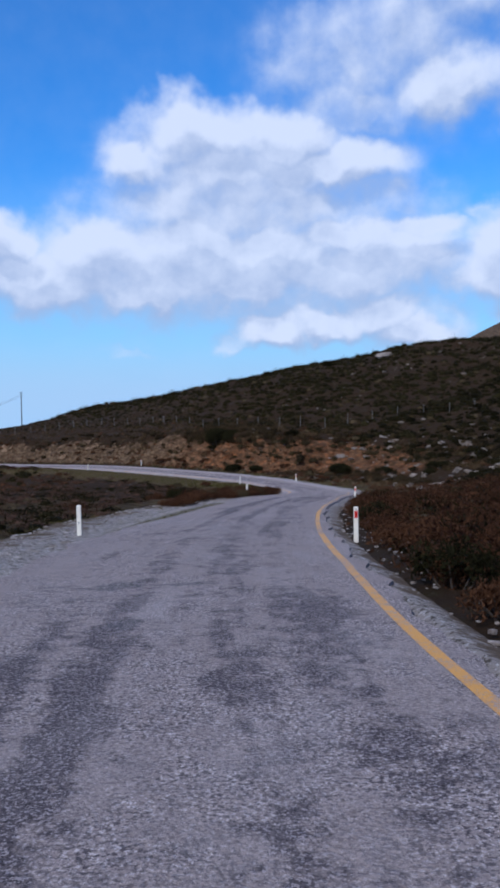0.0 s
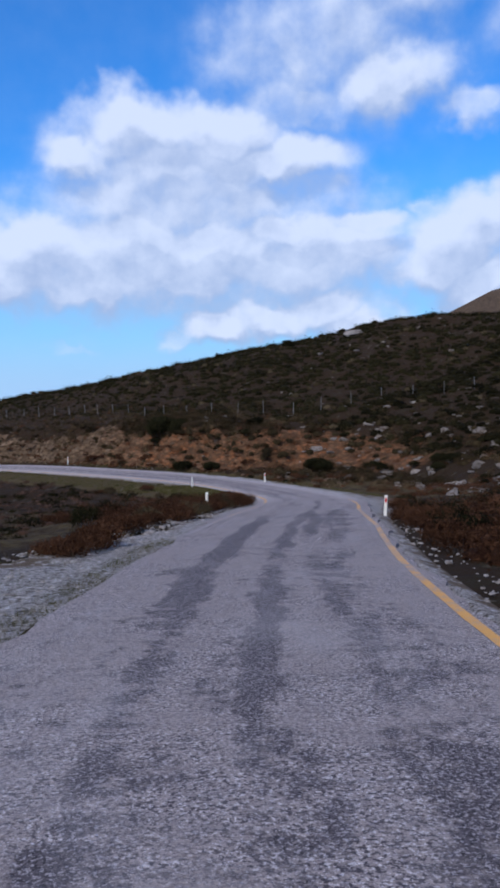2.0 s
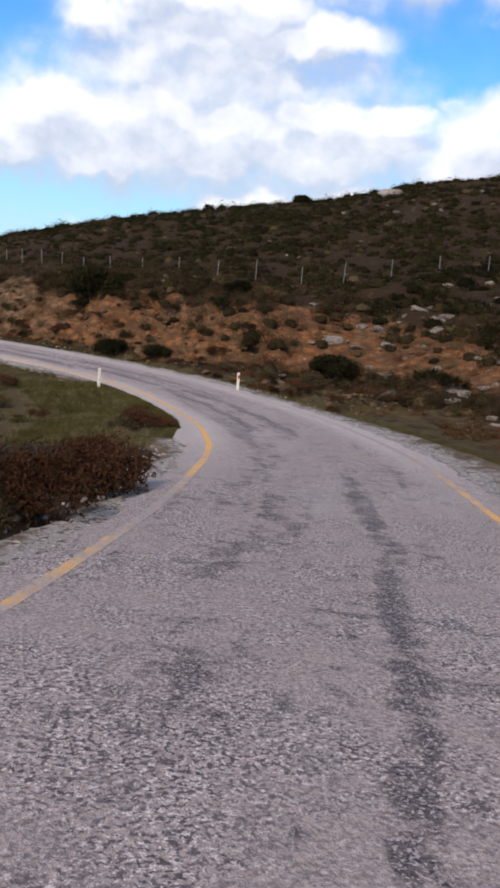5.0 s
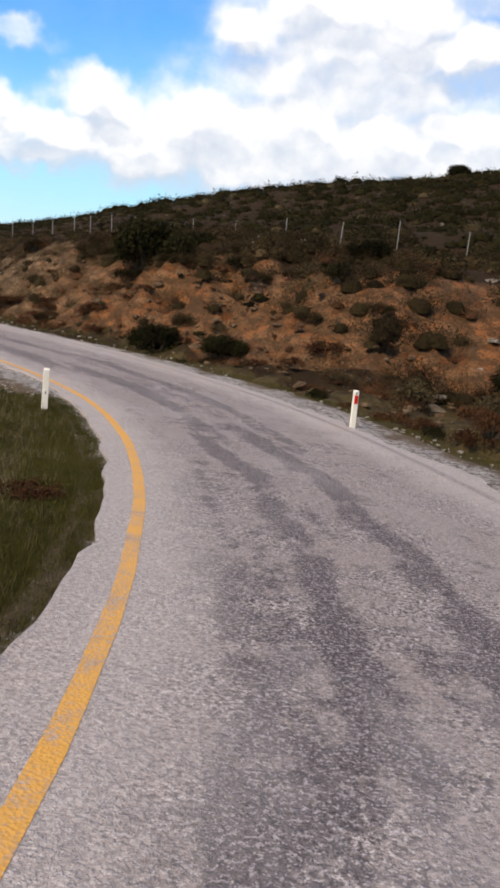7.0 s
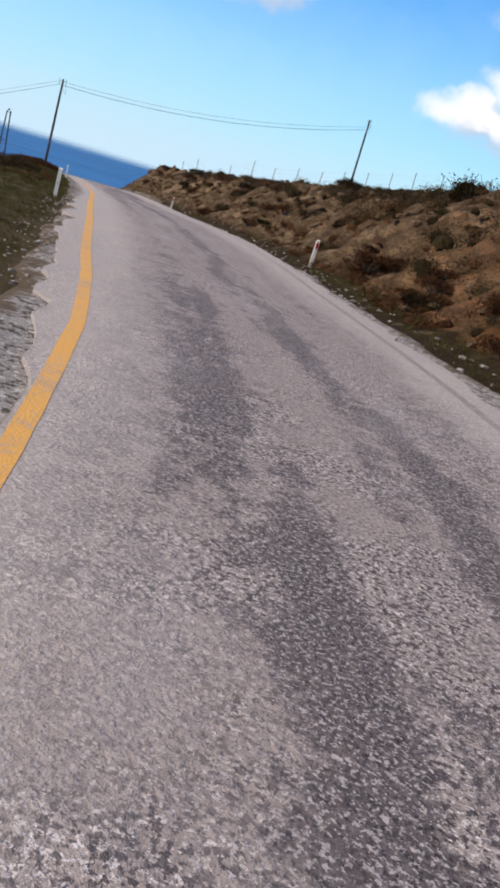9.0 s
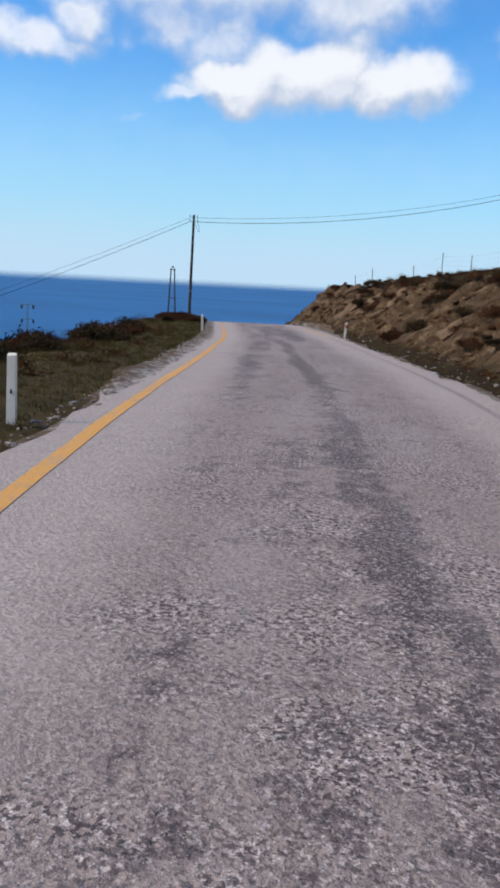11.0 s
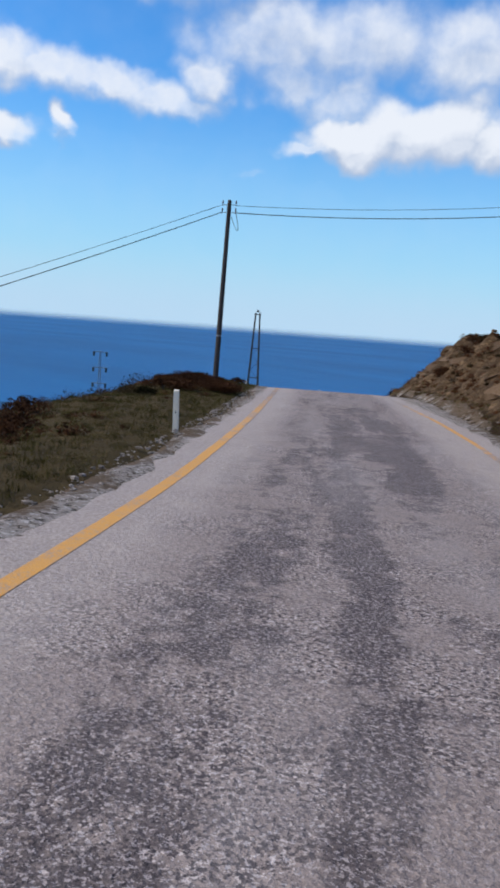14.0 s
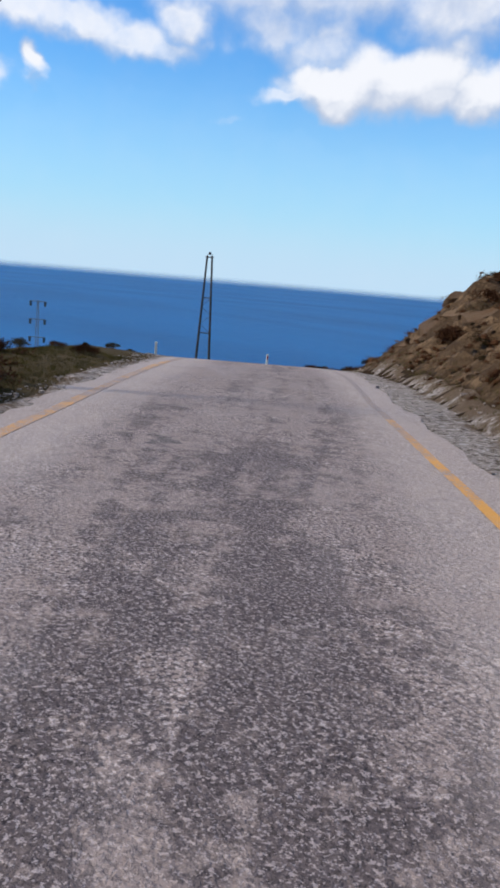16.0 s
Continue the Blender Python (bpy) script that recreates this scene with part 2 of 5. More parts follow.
def chip_seal(n, uv, at):
    """Colour and height of the worn chip seal: (colour, height). uv: metres across and along."""
    across, along, _ = n.split(uv)
    cells = n.split(n.voronoi(at, 52.0, "Color"))
    speck = n.noise(at, 21.0, 4.0, 0.72)
    chip = n.noise(n.vec("ADD", at, (3.1, 7.7, 0.0)), 33.0, 2.0, 0.6)
    chip = n.math("ADD", n.math("MULTIPLY", chip, 0.62), n.math("MULTIPLY", n.noise(n.vec("ADD", at, (6.3, 2.9, 0.0)), 78.0, 2.0, 0.6), 0.42))
    pit = n.noise(n.vec("ADD", at, (9.4, 1.3, 0.0)), 29.0, 2.5, 0.65)
    mid = n.noise(at, 3.8, 6.0, 0.74)
    tone = n.math("ADD", n.math("MULTIPLY", cells[0], 0.35), n.math("MULTIPLY", n.ramp(speck, 0.34, 0.66), 0.65))
    loose = n.noise(n.vec("ADD", at, (1.7, 4.2, 0.0)), 0.75, 5.0, 0.65)      # where the binder has let go of its chips
    stone = n.mix(n.ramp(loose, 0.38, 0.62, 0.35, 1.0), n.mix(0.5, (0.217, 0.170, 0.151), (0.425, 0.343, 0.302)), n.mix(tone, (0.217, 0.170, 0.151), (0.425, 0.343, 0.302)))
    stone = n.mix(n.math("MULTIPLY", n.ramp(chip, 0.55, 0.61, 0.0, 0.85), n.ramp(loose, 0.42, 0.58, 0.38, 1.0)), stone, (0.72, 0.625, 0.58))
    stone = n.mix(n.math("MULTIPLY", n.ramp(pit, 0.51, 0.57, 0.0, 0.92), n.ramp(loose, 0.40, 0.58, 0.42, 1.0)), stone, (0.060, 0.047, 0.050))
    stone = n.mix(n.ramp(mid, 0.42, 0.72, 0.0, 0.42), stone, (0.20, 0.172, 0.168))
    # bitumen bleeding along the wheel tracks and as blotches
    drawn = n.combine(n.math("MULTIPLY", across, 1.5), n.math("MULTIPLY", along, 0.15), 0.0)
    streak = n.noise(drawn, 1.0, 8.0, 0.62, distortion=0.4)
    blotch = n.noise(at, 0.8, 7.0, 0.72)
    tar = n.math("ADD", n.math("MULTIPLY", streak, 0.48), n.math("MULTIPLY", blotch, 0.46))
    tar = n.math("ADD", tar, n.math("MULTIPLY", n.math("SUBTRACT", mid, 0.5), 0.52))
    bend = n.math("ADD", across, n.math("MULTIPLY", n.math("SUBTRACT", n.noise(n.combine(0.0, along, 1.0), 0.35, 3.0), 0.5), 0.7))
    band = None
    for s0, s1, mid_lat, half, strength in TRACKS:
        reach = n.math("MULTIPLY", n.ramp(along, s0 - 1.5, s0 + 1.5, 0.0, strength), n.ramp(along, s1 - 2.5, s1 + 2.5, 1.0, 0.0))
        one = n.math("MULTIPLY", reach, n.ramp(n.math("ABSOLUTE", n.math("SUBTRACT", bend, mid_lat)), half * 0.3, half * 1.5, 1.0, 0.0))
        band = one if band is None else n.math("MAXIMUM", band, one)
    tar = n.math("ADD", tar, band)
    worn = n.math("MULTIPLY", n.ramp(n.math("ABSOLUTE", across), 2.3, 2.75, 1.0, 0.15), n.ramp(along, 85.0, 120.0, 0.95, 0.82))
    black = n.mix(cells[1], (0.026, 0.020, 0.022), (0.135, 0.107, 0.106))
    black = n.mix(n.ramp(chip, 0.545, 0.60, 0.0, 0.75), black, (0.46, 0.39, 0.37))
    colour = n.mix(n.math("MULTIPLY", n.ramp(tar, 0.50, 0.60), worn), stone, black)
    # pale dusty bands
    dust = n.ramp(n.noise(n.combine(across, n.math("MULTIPLY", along, 0.3), 3.0), 0.8, 4.0), 0.5, 0.75, 0.0, 0.3)
    colour = n.mix(dust, colour, (0.42, 0.366, 0.343))
    edge_dust = n.math("MULTIPLY", n.ramp(n.math("ADD", n.math("ABSOLUTE", across), n.math("MULTIPLY", n.math("SUBTRACT", blotch, 0.5), 1.4)), 1.4, 2.5, 0.0, 0.55), n.ramp(along, 88.0, 104.0))
    colour = n.mix(edge_dust, colour, n.mix(tone, (0.40, 0.335, 0.295), (0.62, 0.535, 0.48)))
    # a few cracks across the seal
    wob = n.math("MULTIPLY", n.math("SUBTRACT", n.noise(at, 1.2, 4.0), 0.5), 1.6)
    sway = n.math("ADD", across, n.math("MULTIPLY", n.math("SUBTRACT", n.noise(n.vec("ADD", at, (5.0, 2.0, 0.0)), 1.6, 5.0, 0.7), 0.5), 1.5))
    crack = None
    for s, lo, hi, half in CRACKS:
        near = n.ramp(n.math("ABSOLUTE", n.math("SUBTRACT", n.math("ADD", along, wob), s)), 0.0, half * 1.2, 1.0, 0.0)
        span = n.ramp(n.math("ABSOLUTE", n.math("SUBTRACT", sway, (lo + hi) / 2)), (hi - lo) * 0.2, (hi - lo) * 0.62, 1.0, 0.0)
        one = n.math("MULTIPLY", near, span)
        crack = one if crack is None else n.math("MAXIMUM", crack, one)
    # broken up by the stones that still stand out of it
    crack = n.math("ADD", crack, n.math("ADD", n.math("MULTIPLY", n.math("SUBTRACT", mid, 0.5), 1.5), n.math("MULTIPLY", n.math("SUBTRACT", chip, 0.5), -1.2)))
    colour = n.mix(n.math("MULTIPLY", n.ramp(crack, 0.30, 0.52, 0.0, 0.85), n.ramp(chip, 0.50, 0.57, 1.0, 0.3)), colour, n.mix(cells[1], (0.04, 0.037, 0.042), (0.13, 0.118, 0.12)))
    height = n.math("ADD", n.math("MULTIPLY", tone, 0.7), n.math("MULTIPLY", mid, 0.5))
    return colour, height


# bitumen in the wheel tracks: from and to station, distance across, half width, strength
TRACKS = [(-29, 33, -0.6, 0.3, 0.14), (-29, 40, 0.85, 0.35, 0.08), (-29, 33, 1.7, 0.45, 0.11), (22, 30, -1.3, 0.3, 0.12), (34, 48, -0.6, 0.3, 0.05), (34, 50, 0.55, 0.35, 0.07),
          (44, 58, -0.76, 0.2, 0.13), (55, 75.5, -0.95, 0.32, 0.19), (48, 78, 0.38, 0.22, 0.15), (66, 77, 1.0, 0.26, 0.17), (74, 93, 0.62, 0.2, 0.13), (42, 66, 1.5, 0.45, 0.07),
          (64, 82, 1.75, 0.5, 0.11), (84, 104, -1.3, 0.4, 0.06), (103, 117, -0.88, 0.22, 0.16), (115, 130, -0.58, 0.28, 0.15), (103, 117, 0.18, 0.22, 0.18), (114, 130, 0.72, 0.26, 0.16),
          (100, 113, -1.5, 0.35, 0.08), (127, 138, -1.2, 0.35, 0.13), (126, 141, -1.7, 0.8, 0.09), (116, 124, 0.0, 0.9, 0.06), (127, 138, 0.25, 0.25, 0.11), (127, 137, -2.0, 0.3, 0.08), (138, 160, 0.1, 0.3, 0.10), (156, 170, -1.45, 0.3, 0.09),
          (158, 184, -0.02, 0.24, 0.15), (168, 192, -1.2, 0.4, 0.07), (178, 192, -0.35, 0.3, 0.12), (183, 198, 0.85, 0.5, 0.17), (186, 203, 0.2, 1.2, 0.10), (184, 206, 0.4, 1.9, 0.05), (198, 240, 0.6, 0.4, 0.06)]
# cracks: station along the road, from and to across it, half width
CRACKS = [(33.3, -2.6, 0.6, 0.16), (33.5, -1.5, -0.6, 0.55), (30.3, -0.8, -0.3, 0.55), (75.3, -1.4, 0.1, 0.5), (84.6, -0.5, 1.8, 0.13),
          (135.0, -1.5, -1.1, 0.35), (201.0, -1.1, -0.7, 0.4)]


def build_road(n, p):
    uv = n.add("ShaderNodeUVMap", uv="across_along").outputs[0]
    at = n.add("ShaderNodeTexCoord").outputs["Object"]
    colour, height = chip_seal(n, uv, at)
    n.put(p.inputs["Base Color"], colour)
    p.inputs["Roughness"].default_value = 0.85
    p.inputs["Specular IOR Level"].default_value = 0.18
    n.put(p.inputs["Normal"], n.bump(height, 0.9, 0.02))


def build_paint(n, p):
    at = n.add("ShaderNodeTexCoord").outputs["Object"]
    stones = n.voronoi(at, 42.0, "Color")
    wear = n.math("ADD", n.math("MULTIPLY", n.noise(at, 2.2, 6.0, 0.7), 0.7), n.math("MULTIPLY", n.noise(at, 0.22, 3.0), 0.45))
    wear = n.math("ADD", wear, n.math("MULTIPLY", n.split(stones)[0], 0.16))
    wear = n.math("ADD", wear, n.add("ShaderNodeAttribute", attribute="wear").outputs["Fac"])
    yellow = n.mix(n.noise(at, 25.0, 3.0), (0.58, 0.265, 0.036), (0.69, 0.345, 0.06))
    bare = n.mix(n.split(stones)[0], (0.15, 0.123, 0.112), (0.37, 0.308, 0.276))
    n.put(p.inputs["Base Color"], n.mix(n.ramp(wear, 0.60, 0.86, 0.0, 0.97), yellow, bare))
    p.inputs["Roughness"].default_value = 0.65
    n.put(p.inputs["Normal"], n.bump(n.voronoi(at, 42.0, "Distance"), 0.5, 0.01))


def build_verge(n, p):
    """Loose limestone gravel on grey-brown dirt."""
    at = n.add("ShaderNodeTexCoord").outputs["Object"]
    speck = n.noise(at, 26.0, 4.0, 0.75)
    chip = n.noise(n.vec("ADD", at, (3.1, 7.7, 0.0)), 11.0, 4.0, 0.72)
    pit = n.noise(n.vec("ADD", at, (9.4, 1.3, 0.0)), 8.0, 5.0, 0.75)
    gravel = n.mix(speck, (0.20, 0.172, 0.150), (0.50, 0.435, 0.385))
    gravel = n.mix(n.ramp(chip, 0.55, 0.6, 0.0, 0.8), gravel, (0.70, 0.64, 0.59))
    gravel = n.mix(n.ramp(pit, 0.51, 0.57, 0.0, 0.92), gravel, (0.075, 0.058, 0.04))
    dirt = n.mix(n.noise(at, 6.0, 6.0, 0.75), (0.060, 0.038, 0.022), (0.21, 0.150, 0.098))
    grown = n.add("ShaderNodeAttribute", attribute="outward").outputs["Fac"]
    patch = n.math("ADD", n.noise(at, 0.9, 7.0, 0.72), n.math("MULTIPLY", n.math("SUBTRACT", grown, 0.5), 0.5))
    n.put(p.inputs["Base Color"], n.mix(n.ramp(patch, 0.50, 0.64), gravel, dirt))
    p.inputs["Roughness"].default_value = 0.9
    p.inputs["Specular IOR Level"].default_value = 0.12
    n.put(p.inputs["Normal"], n.bump(n.math("ADD", chip, n.math("SUBTRACT", speck, pit)), 0.9, 0.06))


def build_ground(n, p):
    """Dry scrub soil, with red earth where the bank is cut and turf beside the road."""
    at = n.add("ShaderNodeTexCoord").outputs["Object"]
    cut = n.add("ShaderNodeAttribute", attribute="cut").outputs["Fac"]
    turf = n.add("ShaderNodeAttribute", attribute="turf").outputs["Fac"]
    red = n.add("ShaderNodeAttribute", attribute="red").outputs["Fac"]
    fine, mid, wide = n.noise(at, 9.0, 6.0, 0.7), n.noise(at, 1.3, 6.0, 0.65), n.noise(at, 0.14, 4.0)
    soil = n.mix(fine, (0.014, 0.008, 0.004), (0.054, 0.032, 0.016))
    soil = n.mix(n.ramp(mid, 0.5, 0.7, 0.0, 0.8), soil, (0.036, 0.030, 0.012))
    pale = n.ramp(n.math("ADD", mid, n.math("MULTIPLY", wide, 0.3)), 0.78, 0.86, 0.0, 0.7)
    soil = n.mix(pale, soil, n.mix(fine, (0.12, 0.09, 0.06), (0.27, 0.215, 0.16)))
    grass = n.mix(n.noise(at, 3.0, 6.0, 0.7), (0.032, 0.023, 0.010), (0.135, 0.095, 0.040))
    lumps = n.voronoi(n.vec("MULTIPLY", at, (1.0, 1.0, 1.8)), 1.6, "Color")
    edges = n.voronoi(n.vec("MULTIPLY", at, (1.0, 1.0, 1.8)), 1.6, "Distance")
    earth = n.mix(n.split(lumps)[0], (0.12, 0.041, 0.013), (0.30, 0.118, 0.044))
    rock = n.mix(n.split(lumps)[1], (0.07, 0.045, 0.025), (0.21, 0.140, 0.080))
    bank = n.mix(n.math("MULTIPLY", red, n.ramp(n.math("ADD", mid, n.math("MULTIPLY", n.split(lumps)[2], 0.3)), 0.45, 0.7, 1.0, 0.55)), rock, earth)
    tilted = n.vec("DOT_PRODUCT", n.vec("ADD", at, n.scale(n.noise(at, 0.8, 3.0, out=1), 0.5)), (0.25, -0.28, 0.93), out=1)
    layer = n.math("FRACT", n.math("MULTIPLY", tilted, 2.6))
    rock = n.mix(n.ramp(layer, 0.0, 0.16, 0.85, 0.0), rock, (0.04, 0.026, 0.016))
    bank = n.mix(red, rock, bank)
    bank = n.mix(n.ramp(n.math("ADD", fine, n.math("MULTIPLY", edges, 0.35)), 0.55, 0.78, 0.0, 0.8), bank, (0.06, 0.037, 0.019))
    colour = n.mix(n.ramp(n.math("ADD", cut, n.math("MULTIPLY", n.math("SUBTRACT", mid, 0.5), 0.7)), 0.35, 0.6), soil, bank)
    colour = n.mix(n.ramp(n.math("ADD", turf, n.math("MULTIPLY", n.math("SUBTRACT", mid, 0.5), 0.9)), 0.35, 0.65), colour, grass)
    n.put(p.inputs["Base Color"], colour)
    p.inputs["Roughness"].default_value = 0.95
    p.inputs["Specular IOR Level"].default_value = 0.08
    n.put(p.inputs["Normal"], n.bump(n.math("ADD", n.math("MULTIPLY", fine, 1.0), n.math("MULTIPLY", n.math("SUBTRACT", mid, edges), 1.2)), 0.9, 0.13))


def leafy(name, dark, light, twig=0.0):
    """Foliage: each clump and leaf differs."""
    def build(n, p):
        geo = n.add("ShaderNodeNewGeometry")
        each = n.add("ShaderNodeObjectInfo").outputs["Random"]
        at = geo.outputs["Position"]
        tone = n.math("ADD", n.math("MULTIPLY", geo.outputs["Random Per Island"], 0.55), n.math("MULTIPLY", each, 0.35))
        tone = n.math("ADD", tone, n.math("MULTIPLY", n.math("SUBTRACT", n.noise(at, 0.35, 3.0), 0.5), 0.7))
        grain = n.noise(at, 22.0, 4.0, 0.75)
        tone = n.math("ADD", tone, n.math("MULTIPLY", n.math("SUBTRACT", grain, 0.5), 1.3), clamp=True)
        n.put(p.inputs["Base Color"], n.mix(tone, dark, light))
        p.inputs["Roughness"].default_value = 0.75
        p.inputs["Specular IOR Level"].default_value = 0.02
        n.put(p.inputs["Normal"], n.bump(grain, 1.0, 0.08))
    return material(name, build)


def stony(name, dark, light, stain):
    """Weathered stone: each block and chip differs, with stains and pitting."""
    def build(n, p):
        at = n.add("ShaderNodeTexCoord").outputs["Object"]
        each = n.add("ShaderNodeObjectInfo").outputs["Random"]
        isle = n.add("ShaderNodeNewGeometry").outputs["Random Per Island"]
        fine, mid = n.noise(at, 14.0, 6.0, 0.7), n.noise(at, 2.5, 6.0, 0.65)
        base = n.mix(n.math("FRACT", n.math("ADD", each, isle)), dark, light)
        base = n.mix(n.ramp(mid, 0.45, 0.7), base, stain)
        n.put(p.inputs["Base Color"], n.mix(n.ramp(fine, 0.55, 0.8, 0.0, 0.7), base, tuple(c * 0.75 for c in dark)))
        p.inputs["Roughness"].default_value = 0.9
        p.inputs["Specular IOR Level"].default_value = 0.12
        n.put(p.inputs["Normal"], n.bump(n.math("ADD", fine, mid), 1.0, 0.09))
    return material(name, build)


def build_sea(n, p):
    """Open water; its alpha fades out far off to imitate haze."""
    at = n.add("ShaderNodeTexCoord").outputs["Object"]
    wide = n.noise(n.vec("MULTIPLY", at, (0.0016, 0.0045, 1.0)), 1.0, 6.0, 0.6)
    patch = n.noise(n.vec("MULTIPLY", at, (0.009, 0.022, 1.0)), 1.0, 5.0, 0.65)
    deep = n.mix(n.ramp(wide, 0.3, 0.7), (0.002, 0.080, 0.225), (0.005, 0.120, 0.32))
    n.put(p.inputs["Base Color"], n.mix(n.ramp(patch, 0.45, 0.75, 0.0, 0.3), deep, (0.006, 0.15, 0.37)))
    p.inputs["Roughness"].default_value = 0.5
    p.inputs["Specular IOR Level"].default_value = 0.15
    n.put(p.inputs["Normal"], n.bump(n.noise(at, 0.12, 6.0, 0.7), 0.6, 1.5))
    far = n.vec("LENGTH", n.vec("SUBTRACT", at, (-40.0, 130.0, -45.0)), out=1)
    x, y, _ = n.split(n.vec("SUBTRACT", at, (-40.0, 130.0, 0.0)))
    north = n.ramp(n.math("DEGREES", n.math("ARCTAN2", n.math("MULTIPLY", x, -1.0), y)), 22.0, 38.0, 1.0, 0.0)   # the imitated haze sets in nearer on this side
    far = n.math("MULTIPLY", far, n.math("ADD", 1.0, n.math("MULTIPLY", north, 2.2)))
    # distance haze put into the alpha: far water gives way to the sky colour
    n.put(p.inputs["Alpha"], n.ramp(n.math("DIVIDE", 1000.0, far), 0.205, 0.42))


ROAD = material("chip seal", build_road)
PAINT = material("worn yellow road paint", build_paint)
VERGE = material("limestone gravel", build_verge)
GROUND = material("scrub soil", build_ground)
ROCK = stony("weathered tan rock", (0.085, 0.053, 0.030), (0.215, 0.142, 0.083), (0.115, 0.064, 0.031))
LIMESTONE = stony("pale limestone", (0.13, 0.104, 0.082), (0.31, 0.262, 0.215), (0.12, 0.082, 0.052))
PALE_CHIPS = stony("broken pale limestone chips", (0.22, 0.185, 0.155), (0.56, 0.49, 0.43), (0.20, 0.155, 0.12))
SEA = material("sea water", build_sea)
LEAF_GREEN = leafy("dark evergreen leaves", (0.006, 0.006, 0.0028), (0.040, 0.036, 0.014))
LEAF_BROWN = leafy("russet twigs and dry leaves", (0.024, 0.0105, 0.0055), (0.150, 0.070, 0.034))
LEAF_GREY = leafy("grey-green scrub leaves", (0.030, 0.022, 0.010), (0.14, 0.100, 0.052))
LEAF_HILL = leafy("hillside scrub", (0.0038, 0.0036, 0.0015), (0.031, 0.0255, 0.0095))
LEAF_FIELD = leafy("faded heath", (0.026, 0.015, 0.010), (0.115, 0.066, 0.042))
LEAF_THICK = leafy("dark olive-brown bush leaves", (0.011, 0.008, 0.004), (0.070, 0.049, 0.022))
LEAF_BANK = leafy("dry brush on the bank", (0.032, 0.020, 0.010), (0.155, 0.102, 0.050))
GRASS = leafy("green turf blades", (0.026, 0.027, 0.007), (0.140, 0.122, 0.036))
STRAW = leafy("dry straw blades", (0.12, 0.09, 0.045), (0.34, 0.27, 0.15))
BARK = plain("brown bark", (0.07, 0.05, 0.035), 0.9, 0.2)
WOOD = plain("weathered dark pole wood", (0.05, 0.042, 0.038), 0.85, 0.2, 5.0)
STEEL = plain("galvanised steel", (0.30, 0.31, 0.33), 0.5, 0.15, metal=0.7)
DARK_STEEL = plain("dark painted steel", (0.06, 0.065, 0.075), 0.6, 0.15)
WIRE = plain("dark cable", (0.025, 0.026, 0.03), 0.5, 0.1)
PORCELAIN = plain("brown porcelain", (0.10, 0.05, 0.035), 0.25, 0.1)
FENCE_METAL = plain("grey fence steel", (0.18, 0.165, 0.15), 0.6, 0.15)
WHITE_POST = plain("white road post plastic", (0.80, 0.74, 0.61), 0.45, 0.07, 3.0)
RED_GLASS = plain("red reflector", (0.55, 0.02, 0.015), 0.2, 0.1)
BLACK_HOLE = plain("dark reflector slot", (0.03, 0.03, 0.03), 0.5, 0.1)
SHIP_WHITE = plain("white ship paint", (0.8, 0.8, 0.8), 0.5, 0.05, 0.2)
SHIP_BLUE = plain("grey hull paint", (0.45, 0.48, 0.52), 0.5, 0.05, 0.2)


# ---------------------------------------------------------------- mesh tools
def quads_object(name, verts, mat, size=4):
    """One mesh of loose quads (or triangles) from an array of corners."""
    count = len(verts) // size
    me = bpy.data.meshes.new(name)
    me.vertices.add(len(verts))
    me.vertices.foreach_set("co", np.asarray(verts, np.float32).ravel())
    me.loops.add(len(verts))
    me.loops.foreach_set("vertex_index", np.arange(len(verts), dtype=np.int32))
    me.polygons.add(count)
    me.polygons.foreach_set("loop_start", np.arange(count, dtype=np.int32) * size)
    me.update(calc_edges=True)
    me.materials.append(mat)
    return me


def part(name, bm, mat, parent, label=""):
    me = bpy.data.meshes.new(name)
    bm.to_mesh(me)
    bm.free()
    me.materials.append(mat)
    ob = new(name, me)
    ob.parent = parent
    return tagged(ob, label)


def box(bm, cx, cy, cz, sx, sy, sz, bevel=0.0, turn=None):
    got = bmesh.ops.create_cube(bm, size=1.0)
    m = Matrix.Translation((cx, cy, cz)) @ (turn or Matrix()) @ Matrix.Diagonal((sx, sy, sz, 1))
    bmesh.ops.transform(bm, matrix=m, verts=got["verts"])
    if bevel:
        edges = list({e for v in got["verts"] for e in v.link_edges})
        bmesh.ops.bevel(bm, geom=edges, offset=bevel, segments=2, affect="EDGES", profile=0.5)
    return bm


def tube(bm, a, b, r0, r1, sides=10):
    """A tapered round bar from a to b."""
    a, b = Vector(a), Vector(b)
    got = bmesh.ops.create_cone(bm, cap_ends=True, segments=sides, radius1=r0, radius2=r1, depth=(b - a).length)
    turn = (b - a).to_track_quat("Z", "Y").to_matrix().to_4x4()
    bmesh.ops.transform(bm, matrix=Matrix.Translation((a + b) / 2) @ turn, verts=got["verts"])
    return bm


def fbm(x, y, scale, octaves=4, seed=0.0):
    """Smooth noise, about -1 to 1, for arrays of places."""
    return np.array([noise.fractal(Vector((a * scale + seed, b * scale - seed, seed)), 0.9, 2.0, octaves) for a, b in zip(np.ravel(x), np.ravel(y))]).reshape(np.shape(x))


